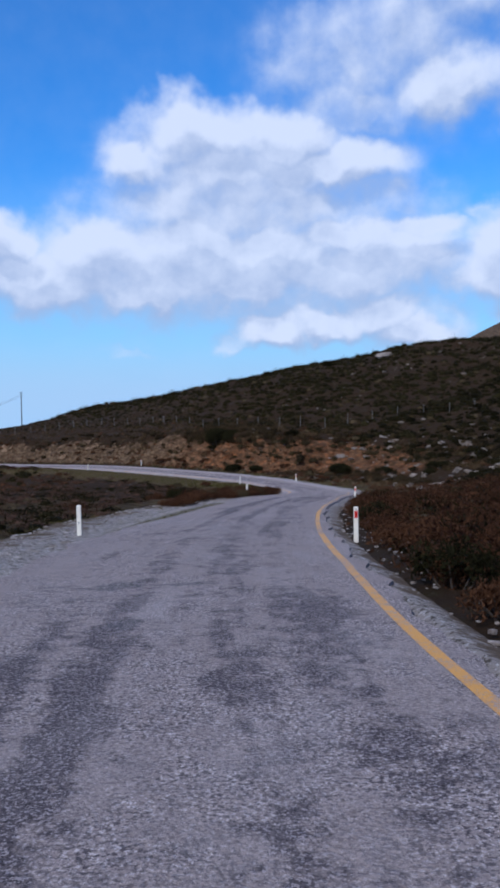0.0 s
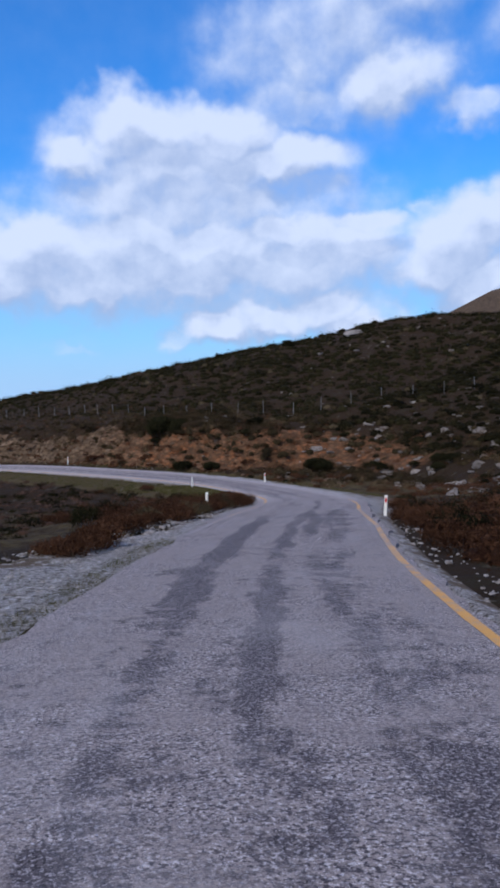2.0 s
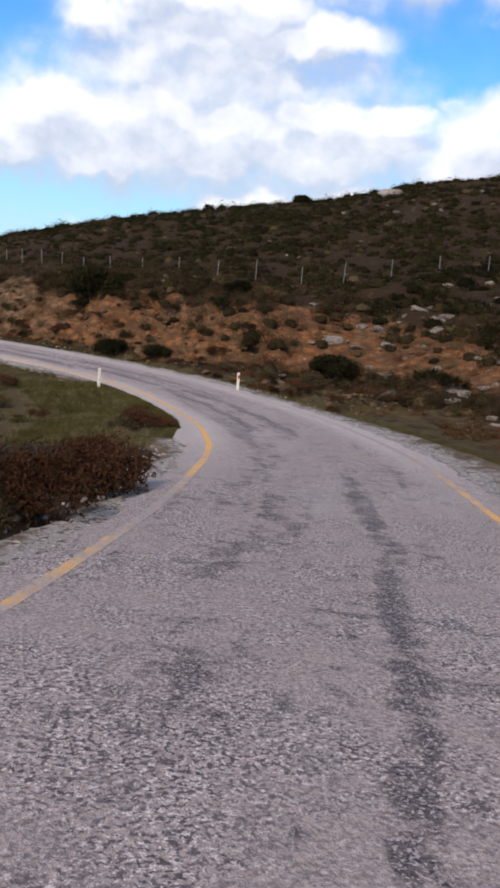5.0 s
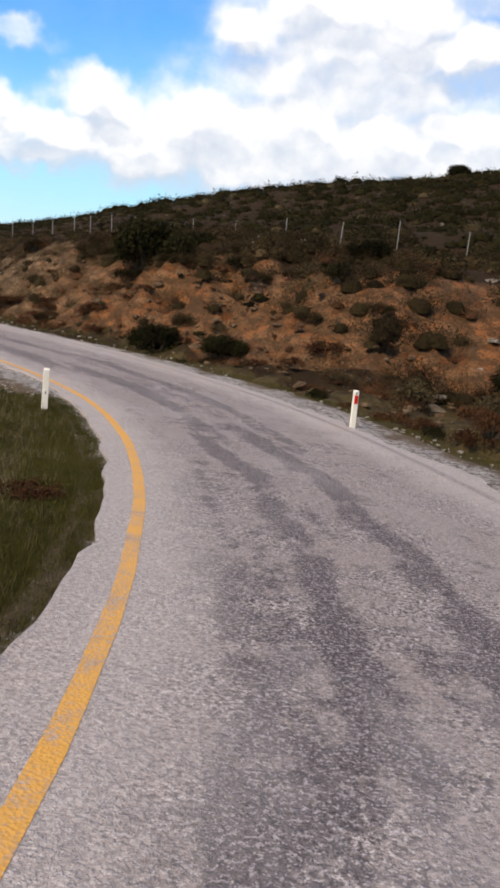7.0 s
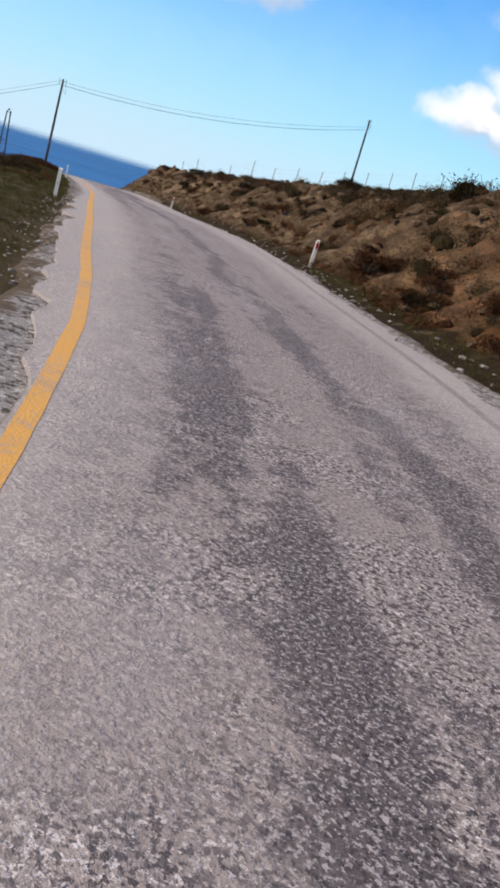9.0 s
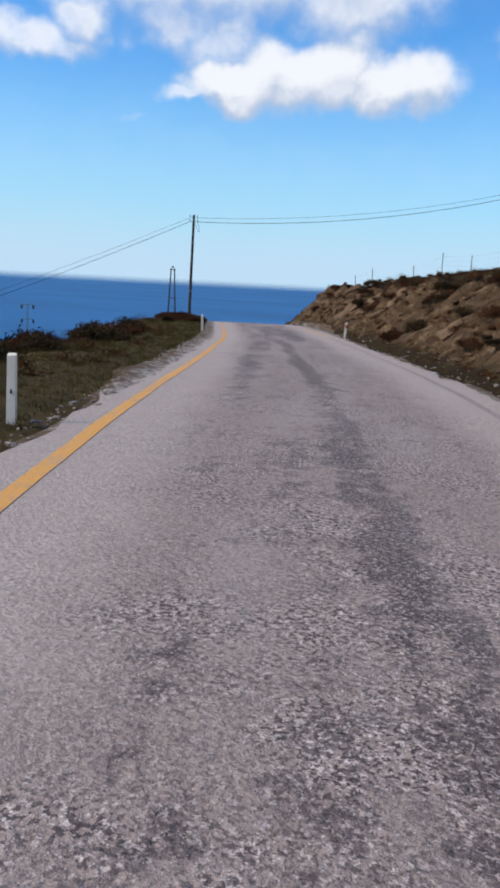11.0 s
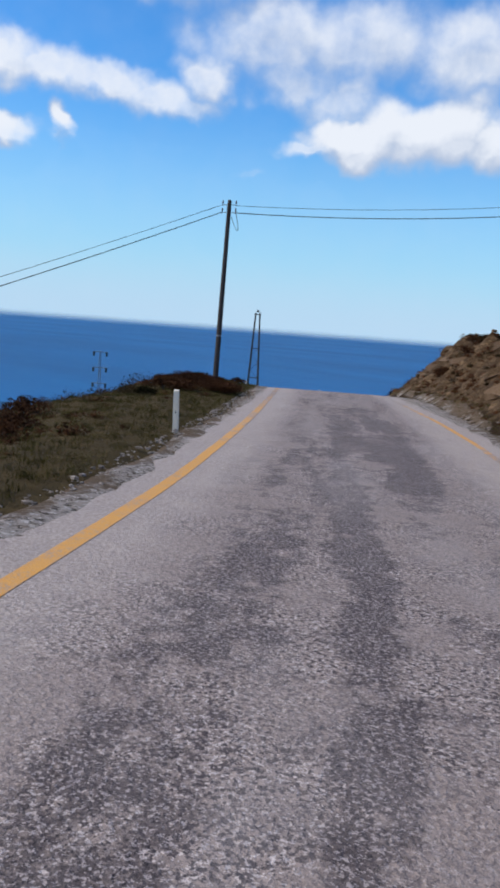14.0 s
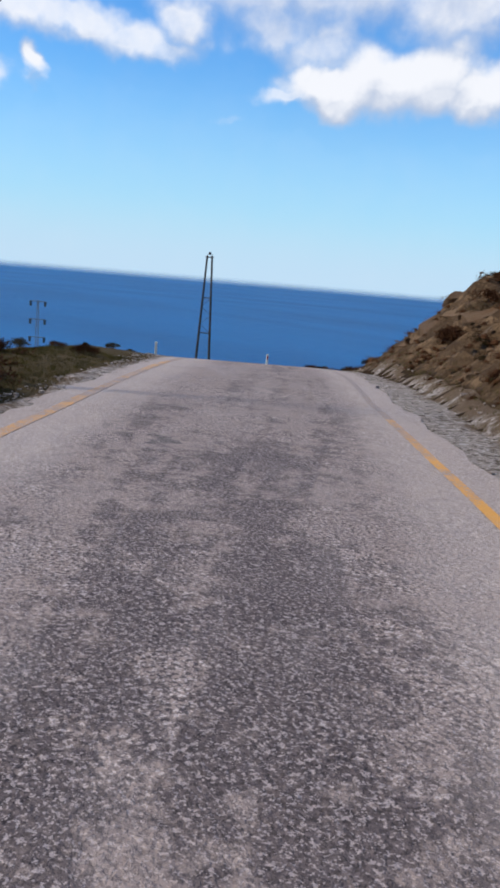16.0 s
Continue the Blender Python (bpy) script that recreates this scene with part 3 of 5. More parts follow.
# ---------------------------------------------------------------- the road's line
CENTRE = [
    (-3.77, -57.4, 4.9), (-3.77, -37.4, 3.45), (-3.77, -27.42, 2.73), (-3.77, -17.42, 2.01), (-3.78, -7.43, 1.29),
    (-3.79, 2.58, 0.58), (-3.4, 12.59, -0.14), (-2.38, 22.56, -0.96), (-0.87, 32.47, -1.79), (1.12, 42.25, -2.62),
    (3.32, 52.03, -3.54), (5.59, 61.83, -4.5), (6.88, 71.93, -5.36), (6.08, 82.18, -5.98), (2.77, 92.06, -6.18),
    (-3.12, 100.52, -6.14), (-9.87, 107.94, -6.1), (-16.76, 115.23, -6.14), (-23.76, 122.38, -6.34),
    (-30.9, 129.4, -6.65), (-38.06, 136.39, -6.97), (-45.39, 143.2, -7.21), (-52.88, 149.87, -7.43),
    (-60.3, 156.3, -7.72), (-67.5, 162.2, -8.3), (-75.0, 167.6, -9.2), (-84.0, 171.8, -10.4), (-96.0, 174.0, -12.3),
    (-112.0, 173.0, -15.0), (-135.0, 168.0, -19.0),
]


def spline(points, step=0.5):
    """Evenly spaced places on a smooth line through the points."""
    p = np.array([2 * np.array(points[0]) - points[1], *points, 2 * np.array(points[-1]) - points[-2]])
    out = []
    for a, b, c, d in zip(p[:-3], p[1:-2], p[2:-1], p[3:]):
        for t in np.linspace(0, 1, 40, endpoint=False):
            out.append(0.5 * (2 * b + (c - a) * t + (2 * a - 5 * b + 4 * c - d) * t**2 + (3 * b - a - 3 * c + d) * t**3))
    out = np.array(out)
    far = np.r_[0, np.cumsum(np.linalg.norm(np.diff(out[:, :2], axis=0), axis=1))]
    at = np.arange(0, far[-1], step)
    return np.stack([np.interp(at, far, out[:, k]) for k in range(3)], 1), at


LINE, STATION = spline(CENTRE)
STATION = STATION - 30.0                      # station 0 lies 20 m behind the start of the ride
ALONG = np.gradient(LINE[:, :2], axis=0)
ALONG /= np.linalg.norm(ALONG, axis=1)[:, None]
ACROSS = np.stack([ALONG[:, 1], -ALONG[:, 0]], 1)   # to the right
SLOPE = np.gradient(LINE[:, 2], STATION)


def on_road(s, across, up=0.0):
    """The place at a station, that far to the right of the centre line."""
    i = int(np.clip(np.searchsorted(STATION, s), 0, len(STATION) - 1))
    x, y = LINE[i, :2] + ACROSS[i] * across
    return Vector((x, y, LINE[i, 2] + up))


def road_place(x, y):
    """Station, distance to the right and the road's height for arrays of places."""
    x, y = np.ravel(x), np.ravel(y)
    s, lat, z, mean_z, mean_s = (np.empty(len(x)) for _ in range(5))
    for a in range(0, len(x), 20000):
        b = slice(a, a + 20000)
        off = np.stack([x[b], y[b]], 1)[:, None] - LINE[None, ::2, :2]
        d2 = (off**2).sum(2)
        i = d2.argmin(1)
        o = off[np.arange(len(i)), i]
        i = i * 2
        ahead = (o * ALONG[i]).sum(1)
        lat[b] = (o * ACROSS[i]).sum(1)
        far = np.sqrt(d2.min(1))
        lat[b] = np.where(far > np.abs(lat[b]) + 2, np.copysign(far, lat[b] + 1e-6), lat[b])
        s[b], z[b] = STATION[i] + np.clip(ahead, -1, 1), LINE[i, 2] + SLOPE[i] * np.clip(ahead, -1, 1)
        w = (d2 + 2.0) ** -1.6
        w /= w.sum(1, keepdims=True)
        mean_z[b], mean_s[b] = w @ LINE[::2, 2], w @ STATION[::2]
    return s, lat, z, mean_z, mean_s


# Height over the road, out to the right of it, at stations along it.
RIGHT_AT = [0, 2.7, 4.2, 5.5, 8, 11, 14, 24, 45, 75, 120]
RIGHT = {
    0: [-0.1, -0.1, -0.2, -0.3, -0.2, 0.1, 0.5, 2.0, 6.0, 11, 14],
    60: [-0.1, -0.1, -0.2, -0.35, -0.2, 0.2, 0.6, 2.2, 6.5, 12, 15],
    80: [-0.1, -0.1, -0.25, -0.35, -0.2, 0.3, 0.9, 2.8, 7.5, 14, 17],
    98: [-0.1, -0.1, -0.1, 0.0, 0.1, 0.3, 0.9, 3.6, 9, 16, 19],
    112: [-0.1, -0.1, -0.1, -0.2, -0.35, -0.4, -0.2, 4.0, 9, 16.5, 20],
    121: [-0.1, -0.1, -0.1, -0.15, -0.25, -0.35, 0.4, 4.6, 9.5, 17, 20],
    130: [-0.1, -0.1, -0.05, 0.05, 1.3, 3.3, 4.3, 5.3, 10.5, 18.5, 20],
    140: [-0.1, -0.1, -0.05, 0.4, 2.7, 4.1, 5.0, 5.9, 11.5, 20, 20],
    170: [-0.1, -0.1, -0.05, 0.6, 2.7, 3.5, 4.2, 7.0, 13.2, 17.5, 15],
    205: [-0.1, -0.1, -0.05, 0.9, 2.8, 3.5, 4.2, 6.2, 10.5, 8, 2],
    223: [-0.1, -0.1, -0.05, 1.3, 3.4, 3.7, 3.9, 4.9, 5, 0, -10],
    230: [-0.1, -0.1, -0.1, -0.1, 0.1, 0.2, 0.3, -1, -6, -16, -30],
    262: [-0.1, -0.1, -0.2, -0.5, -1.2, -2.0, -3, -7, -16, -28, -40],
}
LEFT_AT = [0, 2.7, 4.0, 6, 9, 14, 24, 45, 80, 130]
LEFT = [-0.1, -0.1, 0.0, 0.2, -0.35, -1.9, -5.5, -15, -32, -55]


def smooth(a, lo, hi):
    t = np.clip((a - lo) / (hi - lo), 0, 1)
    return t * t * (3 - 2 * t)


def ground_height(x, y, rough=True):
    """Height of the bare ground, and what covers it: (z, station, distance to the right)."""
    shape = np.shape(x)
    x, y = np.ravel(np.asarray(x, float)), np.ravel(np.asarray(y, float))
    s, lat, z, mean_z, mean_s = road_place(x, y)
    keys = sorted(RIGHT)
    rows = np.array([np.interp(np.abs(lat), RIGHT_AT, RIGHT[k]) for k in keys])
    at = np.clip(np.interp(s, keys, range(len(keys))), 0, len(keys) - 1.001)
    i = at.astype(int)
    f = smooth(at - i, 0, 1)
    cols = np.arange(len(x))
    right = z + rows[i, cols] * (1 - f) + rows[i + 1, cols] * f
    sea_side = z + np.interp(np.abs(lat), LEFT_AT, LEFT)
    inside = np.where(np.abs(lat) < 6, z, mean_z) * smooth(np.abs(lat), 5, 9) + z * (1 - smooth(np.abs(lat), 5, 9))
    inside = inside - 0.1 - 0.5 * smooth(np.abs(lat), 5, 14) - 40 * smooth(-x, 70, 260)
    k = smooth(mean_s, 128, 168)
    left = inside * (1 - k) + sea_side * k
    out = np.where(lat > 0, right, left)
    out += 29 * np.exp(-((np.hypot(x - 133, y - 282) / 79) ** 2))         # bare hill far behind the ridge
    if rough:
        off = smooth(np.abs(lat), 4.0, 9.0)
        near = np.hypot(x + 20, y - 90) < 260
        add = np.zeros(len(x))
        add[near] = 0.45 * fbm(x[near], y[near], 0.10, 4, 3.1) + 0.16 * fbm(x[near], y[near], 0.55, 4, 7.7)
        out += off * add
        face = smooth(lat, 4.6, 6.0) * (1 - smooth(lat, 11.0, 15.0)) * smooth(s, 104, 116) * (1 - smooth(s, 228, 236))
        where = face > 0.01
        out[where] += face[where] * 0.8 * fbm(x[where], y[where], 0.8, 6, 1.3)
    return out.reshape(shape), s.reshape(shape), lat.reshape(shape)


def ground_at(x, y):
    return float(ground_height(np.array([x]), np.array([y]))[0][0])


# ---------------------------------------------------------------- ground, sea, road
def spaced(lo, hi, near_lo, near_hi, fine, growth=1.22):
    """Grid lines, fine between near_lo and near_hi and ever wider outside."""
    mid = list(np.arange(near_lo, near_hi, fine))
    up, down, step = [mid[-1]], [mid[0]], fine
    while up[-1] < hi or down[-1] > lo:
        step *= growth
        up.append(min(up[-1] + step, hi))
        down.append(max(down[-1] - step, lo))
    return np.array(sorted(set(np.round(mid + up + down, 3))))


def verge_width(s, side):
    """How far out from the middle the loose gravel reaches."""
    if side > 0:
        return np.interp(s, [60, 78, 84, 90, 104, 112, 132, 140, 190, 200, 226], [3.75, 3.85, 4.3, 5.4, 5.0, 4.5, 4.3, 3.8, 4.2, 4.7, 4.7])
    return np.interp(s, [60, 70, 97, 99, 102, 105, 111, 119, 125, 150, 160, 172, 185, 215], [6.3, 3.9, 3.6, 4.2, 4.1, 3.1, 2.95, 2.95, 3.9, 3.9, 4.2, 4.1, 3.9, 3.9])


def build_ground_sheet():
    gx, gy = spaced(-520, 4000, -96, 62, 0.7), spaced(-2500, 2500, -20, 205, 0.7)
    x, y = np.meshgrid(gx, gy)
    z, s, lat = ground_height(x, y)
    z = z - 0.25 * (1 - smooth(np.abs(lat), 2.7, 3.4))
    reach = np.abs(lat) - np.where(lat > 0, verge_width(s, 1), verge_width(s, -1))
    z = z - 0.10 * (1 - smooth(reach, -0.2, 0.3)) * smooth(np.abs(lat), 2.7, 3.4)
    rows, cols = x.shape
    idx = np.arange(rows * cols).reshape(rows, cols)
    faces = np.stack([idx[:-1, :-1], idx[:-1, 1:], idx[1:, 1:], idx[1:, :-1]], -1).reshape(-1, 4)
    me = bpy.data.meshes.new("ground")
    me.from_pydata(np.stack([x, y, z], -1).reshape(-1, 3).tolist(), [], faces.tolist())
    me.polygons.foreach_set("use_smooth", [True] * len(me.polygons))
    s, lat = s.ravel(), lat.ravel()
    bare = ground_height(x, y, False)[0]
    steep = np.hypot(np.gradient(bare, gx, axis=1), np.gradient(bare, gy, axis=0)).ravel()
    cut = smooth(steep, 0.25, 0.5) * smooth(lat, 4.3, 5.3) * (1 - smooth(lat, 18, 23)) * smooth(s, 110, 118) * (1 - smooth(s, 234, 240))
    cut = np.maximum(cut, 0.6 * (1 - smooth(np.hypot(x.ravel() - 133, y.ravel() - 282), 75, 110)))
    turf = smooth(-lat, 3.1, 3.8) * (1 - smooth(-lat, 8, 12)) * smooth(s, 92, 104)
    turf = np.maximum(turf, (0.8 - 0.42 * smooth(s, 118, 140)) * smooth(lat, 3.5, 4.0) * (1 - smooth(lat, 4.9, 6.5)) * smooth(s, 95, 110) * (1 - smooth(s, 226, 236)))
    turf = np.maximum(turf, 0.55 * smooth(lat, 3.8, 4.6) * (1 - smooth(lat, 10.5, 13)) * smooth(s, 86, 96) * (1 - smooth(s, 122, 128)))
    turf = np.maximum(turf, 0.5 * smooth(-lat, 5.5, 7.5) * (1 - smooth(s, 96, 104)) * (1 - smooth(-lat, 60, 90)))
    red = 1 - 0.82 * smooth(s, 136, 158)
    for name, values in (("cut", cut), ("turf", turf), ("red", red)):
        me.attributes.new(name, "FLOAT", "POINT").data.foreach_set("value", values.astype(np.float32))
    me.materials.append(GROUND)
    tagged(new("ground", me), "dry stony scrubland with red earth cuttings", "ground", kind="structure")


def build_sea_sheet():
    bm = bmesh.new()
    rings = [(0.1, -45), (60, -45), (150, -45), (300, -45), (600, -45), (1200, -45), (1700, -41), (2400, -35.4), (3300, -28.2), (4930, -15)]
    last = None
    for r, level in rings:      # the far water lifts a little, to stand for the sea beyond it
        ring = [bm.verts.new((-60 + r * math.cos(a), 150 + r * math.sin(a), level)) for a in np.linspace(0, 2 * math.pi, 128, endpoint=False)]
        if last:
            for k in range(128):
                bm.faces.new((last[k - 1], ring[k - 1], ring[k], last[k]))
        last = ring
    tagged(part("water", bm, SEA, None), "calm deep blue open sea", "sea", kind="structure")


def strip(name, lats, s0, s1, lift, mat, step=0.5, wobble=None, attribute=None):
    """A sheet along the road between two stations; lats: distances across, lift(lat): height over the road."""
    pick = np.where((STATION >= s0) & (STATION <= s1))[0][:: max(1, int(round(step / 0.5)))]
    verts, uvs, outward = [], [], []
    for i in pick:
        for k, lat in enumerate(lats):
            a = lat + (wobble(STATION[i], k) if wobble else 0.0)
            x, y = LINE[i, :2] + ACROSS[i] * a
            verts.append((x, y, LINE[i, 2] + lift(a, k)))
            uvs.append((a, STATION[i]))
            outward.append(k / max(1, len(lats) - 1))
    n = len(lats)
    faces = [(r * n + k, r * n + k + 1, (r + 1) * n + k + 1, (r + 1) * n + k) for r in range(len(pick) - 1) for k in range(n - 1)]
    if lats[0] > lats[-1]:
        faces = [f[::-1] for f in faces]
    me = bpy.data.meshes.new(name)
    me.from_pydata(verts, [], faces)
    layer = me.uv_layers.new(name="across_along")
    layer.data.foreach_set("uv", [c for loop in me.loops for c in uvs[loop.vertex_index]])
    if attribute:
        me.attributes.new(attribute, "FLOAT", "POINT").data.foreach_set("value", outward)
    me.materials.append(mat)
    me.polygons.foreach_set("use_smooth", [True] * len(me.polygons))
    return new(name, me)


def half_width(s, side=-1.0):
    """From the centre line to the middle of the painted edge line on that side."""
    if side > 0:
        return float(np.interp(s, [20, 30, 36, 60, 70, 75, 82, 92, 142, 158, 192, 197, 202, 208, 216], [2.7, 2.78, 2.9, 2.95, 3.05, 2.9, 2.68, 2.62, 2.65, 2.98, 3.03, 2.92, 2.72, 2.45, 2.6]))
    return float(np.interp(s, [50, 66, 142, 158, 186], [2.8, 2.58, 2.65, 2.98, 3.03]))


def line_in(s, side):
    """How much nearer to the middle the left line runs in and past the bend."""
    return float(np.interp(s, [104, 108.5, 112, 115, 119, 122, 126, 129, 133, 137, 142, 152, 162, 170, 183, 195, 215], [0.04, 0.02, 0.09, 0.15, 0.15, 0.11, 0.04, -0.03, -0.18, -0.32, -0.40, -0.32, -0.04, 0.12, 0.22, 0.15, 0.08])) if side < 0 else 0.0


def ragged(s, side):
    """How far the seal's broken edge lies outside the painted line."""
    v = Vector((s * 0.55, side * 9.0, 2.0))
    if side < 0:
        tight = float(np.interp(s, [20, 40, 46, 52, 64, 70, 76, 97, 99, 100.5, 102.3, 104, 108, 112, 120, 124.5, 128, 134, 158, 163, 168, 172, 181, 190],
                                [0.45, 0.5, 0.25, -0.15, -0.05, 0.2, 0.36, 0.45, 0.55, 0.86, 0.8, 0.5, 0.42, 0.34, 0.28, 0.12, 0.18, 0.55, 0.55, 0.42, 0.52, 0.6, 0.3, 0.5]))
        rough = float(np.interp(s, [48, 54, 66, 72, 100, 106, 126, 132], [0.3, 0.12, 0.12, 0.25, 0.25, 0.14, 0.14, 0.3]))
    else:
        tight = float(np.interp(s, [26, 40, 57, 66, 76, 82, 95, 112, 116, 124, 132], [0.3, 0.38, 0.24, 0.2, 0.3, 0.55, 0.6, 0.5, 0.36, 0.4, 0.6]))
        rough = 0.26
    return tight + max(0.0, -line_in(s, side)) + rough * noise.fractal(v, 0.8, 2.0, 4) + (0.07 if s > 95 else 0.03) * noise.noise(Vector((s * 2.6, side * 5.0, 0.0)))


def build_carriageway():
    lats = [-3.29, -2.9, -2.0, -1.0, 0.0, 1.0, 2.0, 2.9, 3.29]

    def outer(s, side):
        return side * (half_width(s, side) + max(0.12 if s > 66 or side > 0 else -0.3, ragged(s, side)) - 3.29)

    def wobble(s, k):
        if k in (0, 1):
            return outer(s, -1.0) if k == 0 else max(0.0, outer(s, -1.0) - 0.14)
        if k in (7, 8):
            return outer(s, 1.0) if k == 8 else min(0.0, outer(s, 1.0) + 0.14)
        return 0.0

    def lift(a, k):
        return 0.03 - 0.012 * abs(a) / 2.9 + 0.006 * noise.noise(Vector((a * 0.8, k, 1.0))) * (1 < k < 7)
    road = strip("road", lats, -29, 282, lift, ROAD, wobble=wobble)
    tagged(road, "worn pale grey chip-sealed road with tar streaks", "road", kind="structure")
    for side in (-1.0, 1.0):        # the broken edge of the seal
        rim = strip("road_edge", [side * 3.29, side * 3.31], -29, 282, lambda a, k: -0.12 if k else lift(a, 0), ROAD, wobble=lambda s, k, side=side: outer(s, side))
        tagged(rim, "broken outer edge of the grey road seal", "road edge", kind="structure")
    for side in (-1, 1):
        def edge(s, k, side=side):
            return side * (half_width(s, side) - line_in(s, side) - 2.8) + 0.02 * noise.noise(Vector((s * 0.4, side, 4.0))) + 0.012 * noise.noise(Vector((s * 3.0, side + k, 7.0))) + (k - 0.5) * 0.05 * float(np.interp(s, [118, 140], [0.0, 1.0])) * (side < 0)
        start = 67 if side < 0 else -29
        line = strip("edge_line", [side * 2.8 - 0.075, side * 2.8 + 0.075], start, 282, lambda a, k: 0.0245, PAINT, wobble=edge)
        wear = np.interp([c for s in STATION[(STATION >= start) & (STATION <= 282)] for c in (s, s)],
                         *(([67, 73, 92, 98, 188, 204, 230], [0.36, 0.19, 0.16, -0.04, -0.02, 0.10, 0.25]) if side < 0 else
                           ([20, 90, 102, 185, 191, 198, 205, 212, 230], [0.04, 0.06, 0.28, 0.26, 0.02, -0.06, 0.16, 0.34, 0.4])))
        line.data.attributes.new("wear", "FLOAT", "POINT").data.foreach_set("value", wear.astype(np.float32))
        tagged(line, "worn orange-yellow painted edge line", "road marking", kind="structure")
        lat0 = [2.7, 3.0, 3.2, 3.3, 3.45, 3.6, 3.75, 3.9, 4.05, 4.2, 4.35, 4.5, 4.65, 4.8, 5.0, 5.2, 5.4, 5.7, 6.0, 6.3, 6.7, 7.1]
        lats = [side * a for a in lat0]
        gx, gy = [], []
        for i in range(0, len(STATION)):
            for a in lats:
                gx.append(LINE[i, 0] + ACROSS[i, 0] * a)
                gy.append(LINE[i, 1] + ACROSS[i, 1] * a)
        gz = ground_height(np.array(gx), np.array(gy))[0].reshape(len(STATION), len(lats))
        pick = np.where((STATION >= -29) & (STATION <= 282))[0]
        verts, faces, outward = [], [], []
        for r, i in enumerate(pick):
            wide = float(verge_width(STATION[i], side))
            wide += 0.4 * noise.fractal(Vector((STATION[i] * 0.16, side * 3.0, 9.0)), 0.9, 2.0, 4)
            for k, a in enumerate(lats):
                x, y = LINE[i, :2] + ACROSS[i] * a
                over = 0.05 - 0.36 * float(smooth(np.array(abs(a)), wide - 0.25, wide + 0.55))
                lump = 0.03 * noise.fractal(Vector((x * 2.2, y * 2.2, 0.0)), 0.8, 2.0, 3)
                if abs(a) > 3.25:
                    z = float(gz[i, k]) + over + lump
                    if abs(a) < 3.8:
                        z = max(z, LINE[i, 2] - 0.02 - 0.28 * (abs(a) - 3.25))
                else:
                    z = min(float(gz[i, k]) + 0.05 + lump, LINE[i, 2] - 0.02)
                verts.append((x, y, z))
                outward.append(max(0.0, min(1.0, (abs(a) - 2.7) / max(0.25, wide - 2.4))))
        n = len(lats)
        for r in range(len(pick) - 1):
            for k in range(n - 1):
                f = (r * n + k, r * n + k + 1, (r + 1) * n + k + 1, (r + 1) * n + k)
                faces.append(f if side > 0 else f[::-1])
        me = bpy.data.meshes.new("gravel_verge")
        me.from_pydata(verts, [], faces)
        me.attributes.new("outward", "FLOAT", "POINT").data.foreach_set("value", outward)
        me.materials.append(VERGE)
        me.polygons.foreach_set("use_smooth", [True] * len(me.polygons))
        tagged(new("gravel_verge", me), "loose limestone gravel verge mixed with dirt", "verge", kind="structure")


build_ground_sheet()
build_sea_sheet()
build_carriageway()


# ---------------------------------------------------------------- road posts
def road_post(x, y, z, turn, reflector, lean=(0.0, 0.0)):
    """A white guide post: tapered body with a slanted cap, reflector plate, mounting slot."""
    post = new("guide_post")
    bm = bmesh.new()
    w, d, h = 0.065, 0.035, 0.90
    ring = lambda zz, k: [bm.verts.new((sx * w * k, sy * d * k, zz)) for sx, sy in ((-1, -1), (1, -1), (1, 1), (-1, 1))]
    low, top = ring(-0.3, 1.0), ring(h, 0.94)
    top[2].co.z += 0.03
    top[3].co.z += 0.03
    for a, b, c, e in ((0, 1, 1, 0), (1, 2, 2, 1), (2, 3, 3, 2), (3, 0, 0, 3)):
        bm.faces.new((low[a], low[b], top[c], top[e]))
    bm.faces.new(top)
    bm.faces.new(low[::-1])
    bmesh.ops.bevel(bm, geom=list(bm.edges), offset=0.008, segments=2, affect="EDGES")
    part("body", bm, WHITE_POST, post)
    if reflector:
        part("reflector", box(bmesh.new(), 0, -d - 0.002, 0.72, 0.085, 0.012, 0.19, 0.004), RED_GLASS, post, "red rectangular reflector")
    part("slot", box(bmesh.new(), 0.0, -d - 0.001, 0.42 if not reflector else 0.86, 0.022, 0.01, 0.06, 0.003), BLACK_HOLE, post)
    post.matrix_world = pose(x, y, z, lean[0], lean[1], turn)
    return tagged(post, "white plastic guide post with red reflector on verge" if reflector else "plain white plastic guide post on the grassy verge",
                  "guide post", "guide posts along the road")


POSTS = [  # station, distance to the right, reflector, lean
    (44, -4.0, False, 0), (43, 3.85, True, 0), (79, 3.75, True, 3.5), (84, -4.8, False, 2), (118.0, 3.08, True, 0),
    (118.9, -3.64, False, 0.8), (151, 4.5, True, 2), (152, -4.35, False, 1), (189, 3.95, True, 3.5), (189, -4.1, False, -2),
    (235.5, -4.0, False, 0), (241, 4.2, True, 0), (8, -4.2, False, 0), (8, 4.0, True, 1),
]
for s, a, red, lean in POSTS:
    p = on_road(s, a)
    i = int(np.searchsorted(STATION, s))
    heading = math.degrees(math.atan2(-ALONG[i, 0], ALONG[i, 1]))
    road_post(p.x, p.y, ground_at(p.x, p.y) - 0.0, heading, red, (0, lean))


# ---------------------------------------------------------------- poles and wires
def insulator(x, y, z, parent):
    bm = bmesh.new()
    tube(bm, (x, y, z - 0.05), (x, y, z + 0.1), 0.012, 0.012, 6)
    for k, r in enumerate((0.045, 0.038, 0.03)):
        tube(bm, (x, y, z + 0.06 + 0.04 * k), (x, y, z + 0.10 + 0.04 * k), r, r * 0.6, 8)
    part("insulator", bm, PORCELAIN, parent)


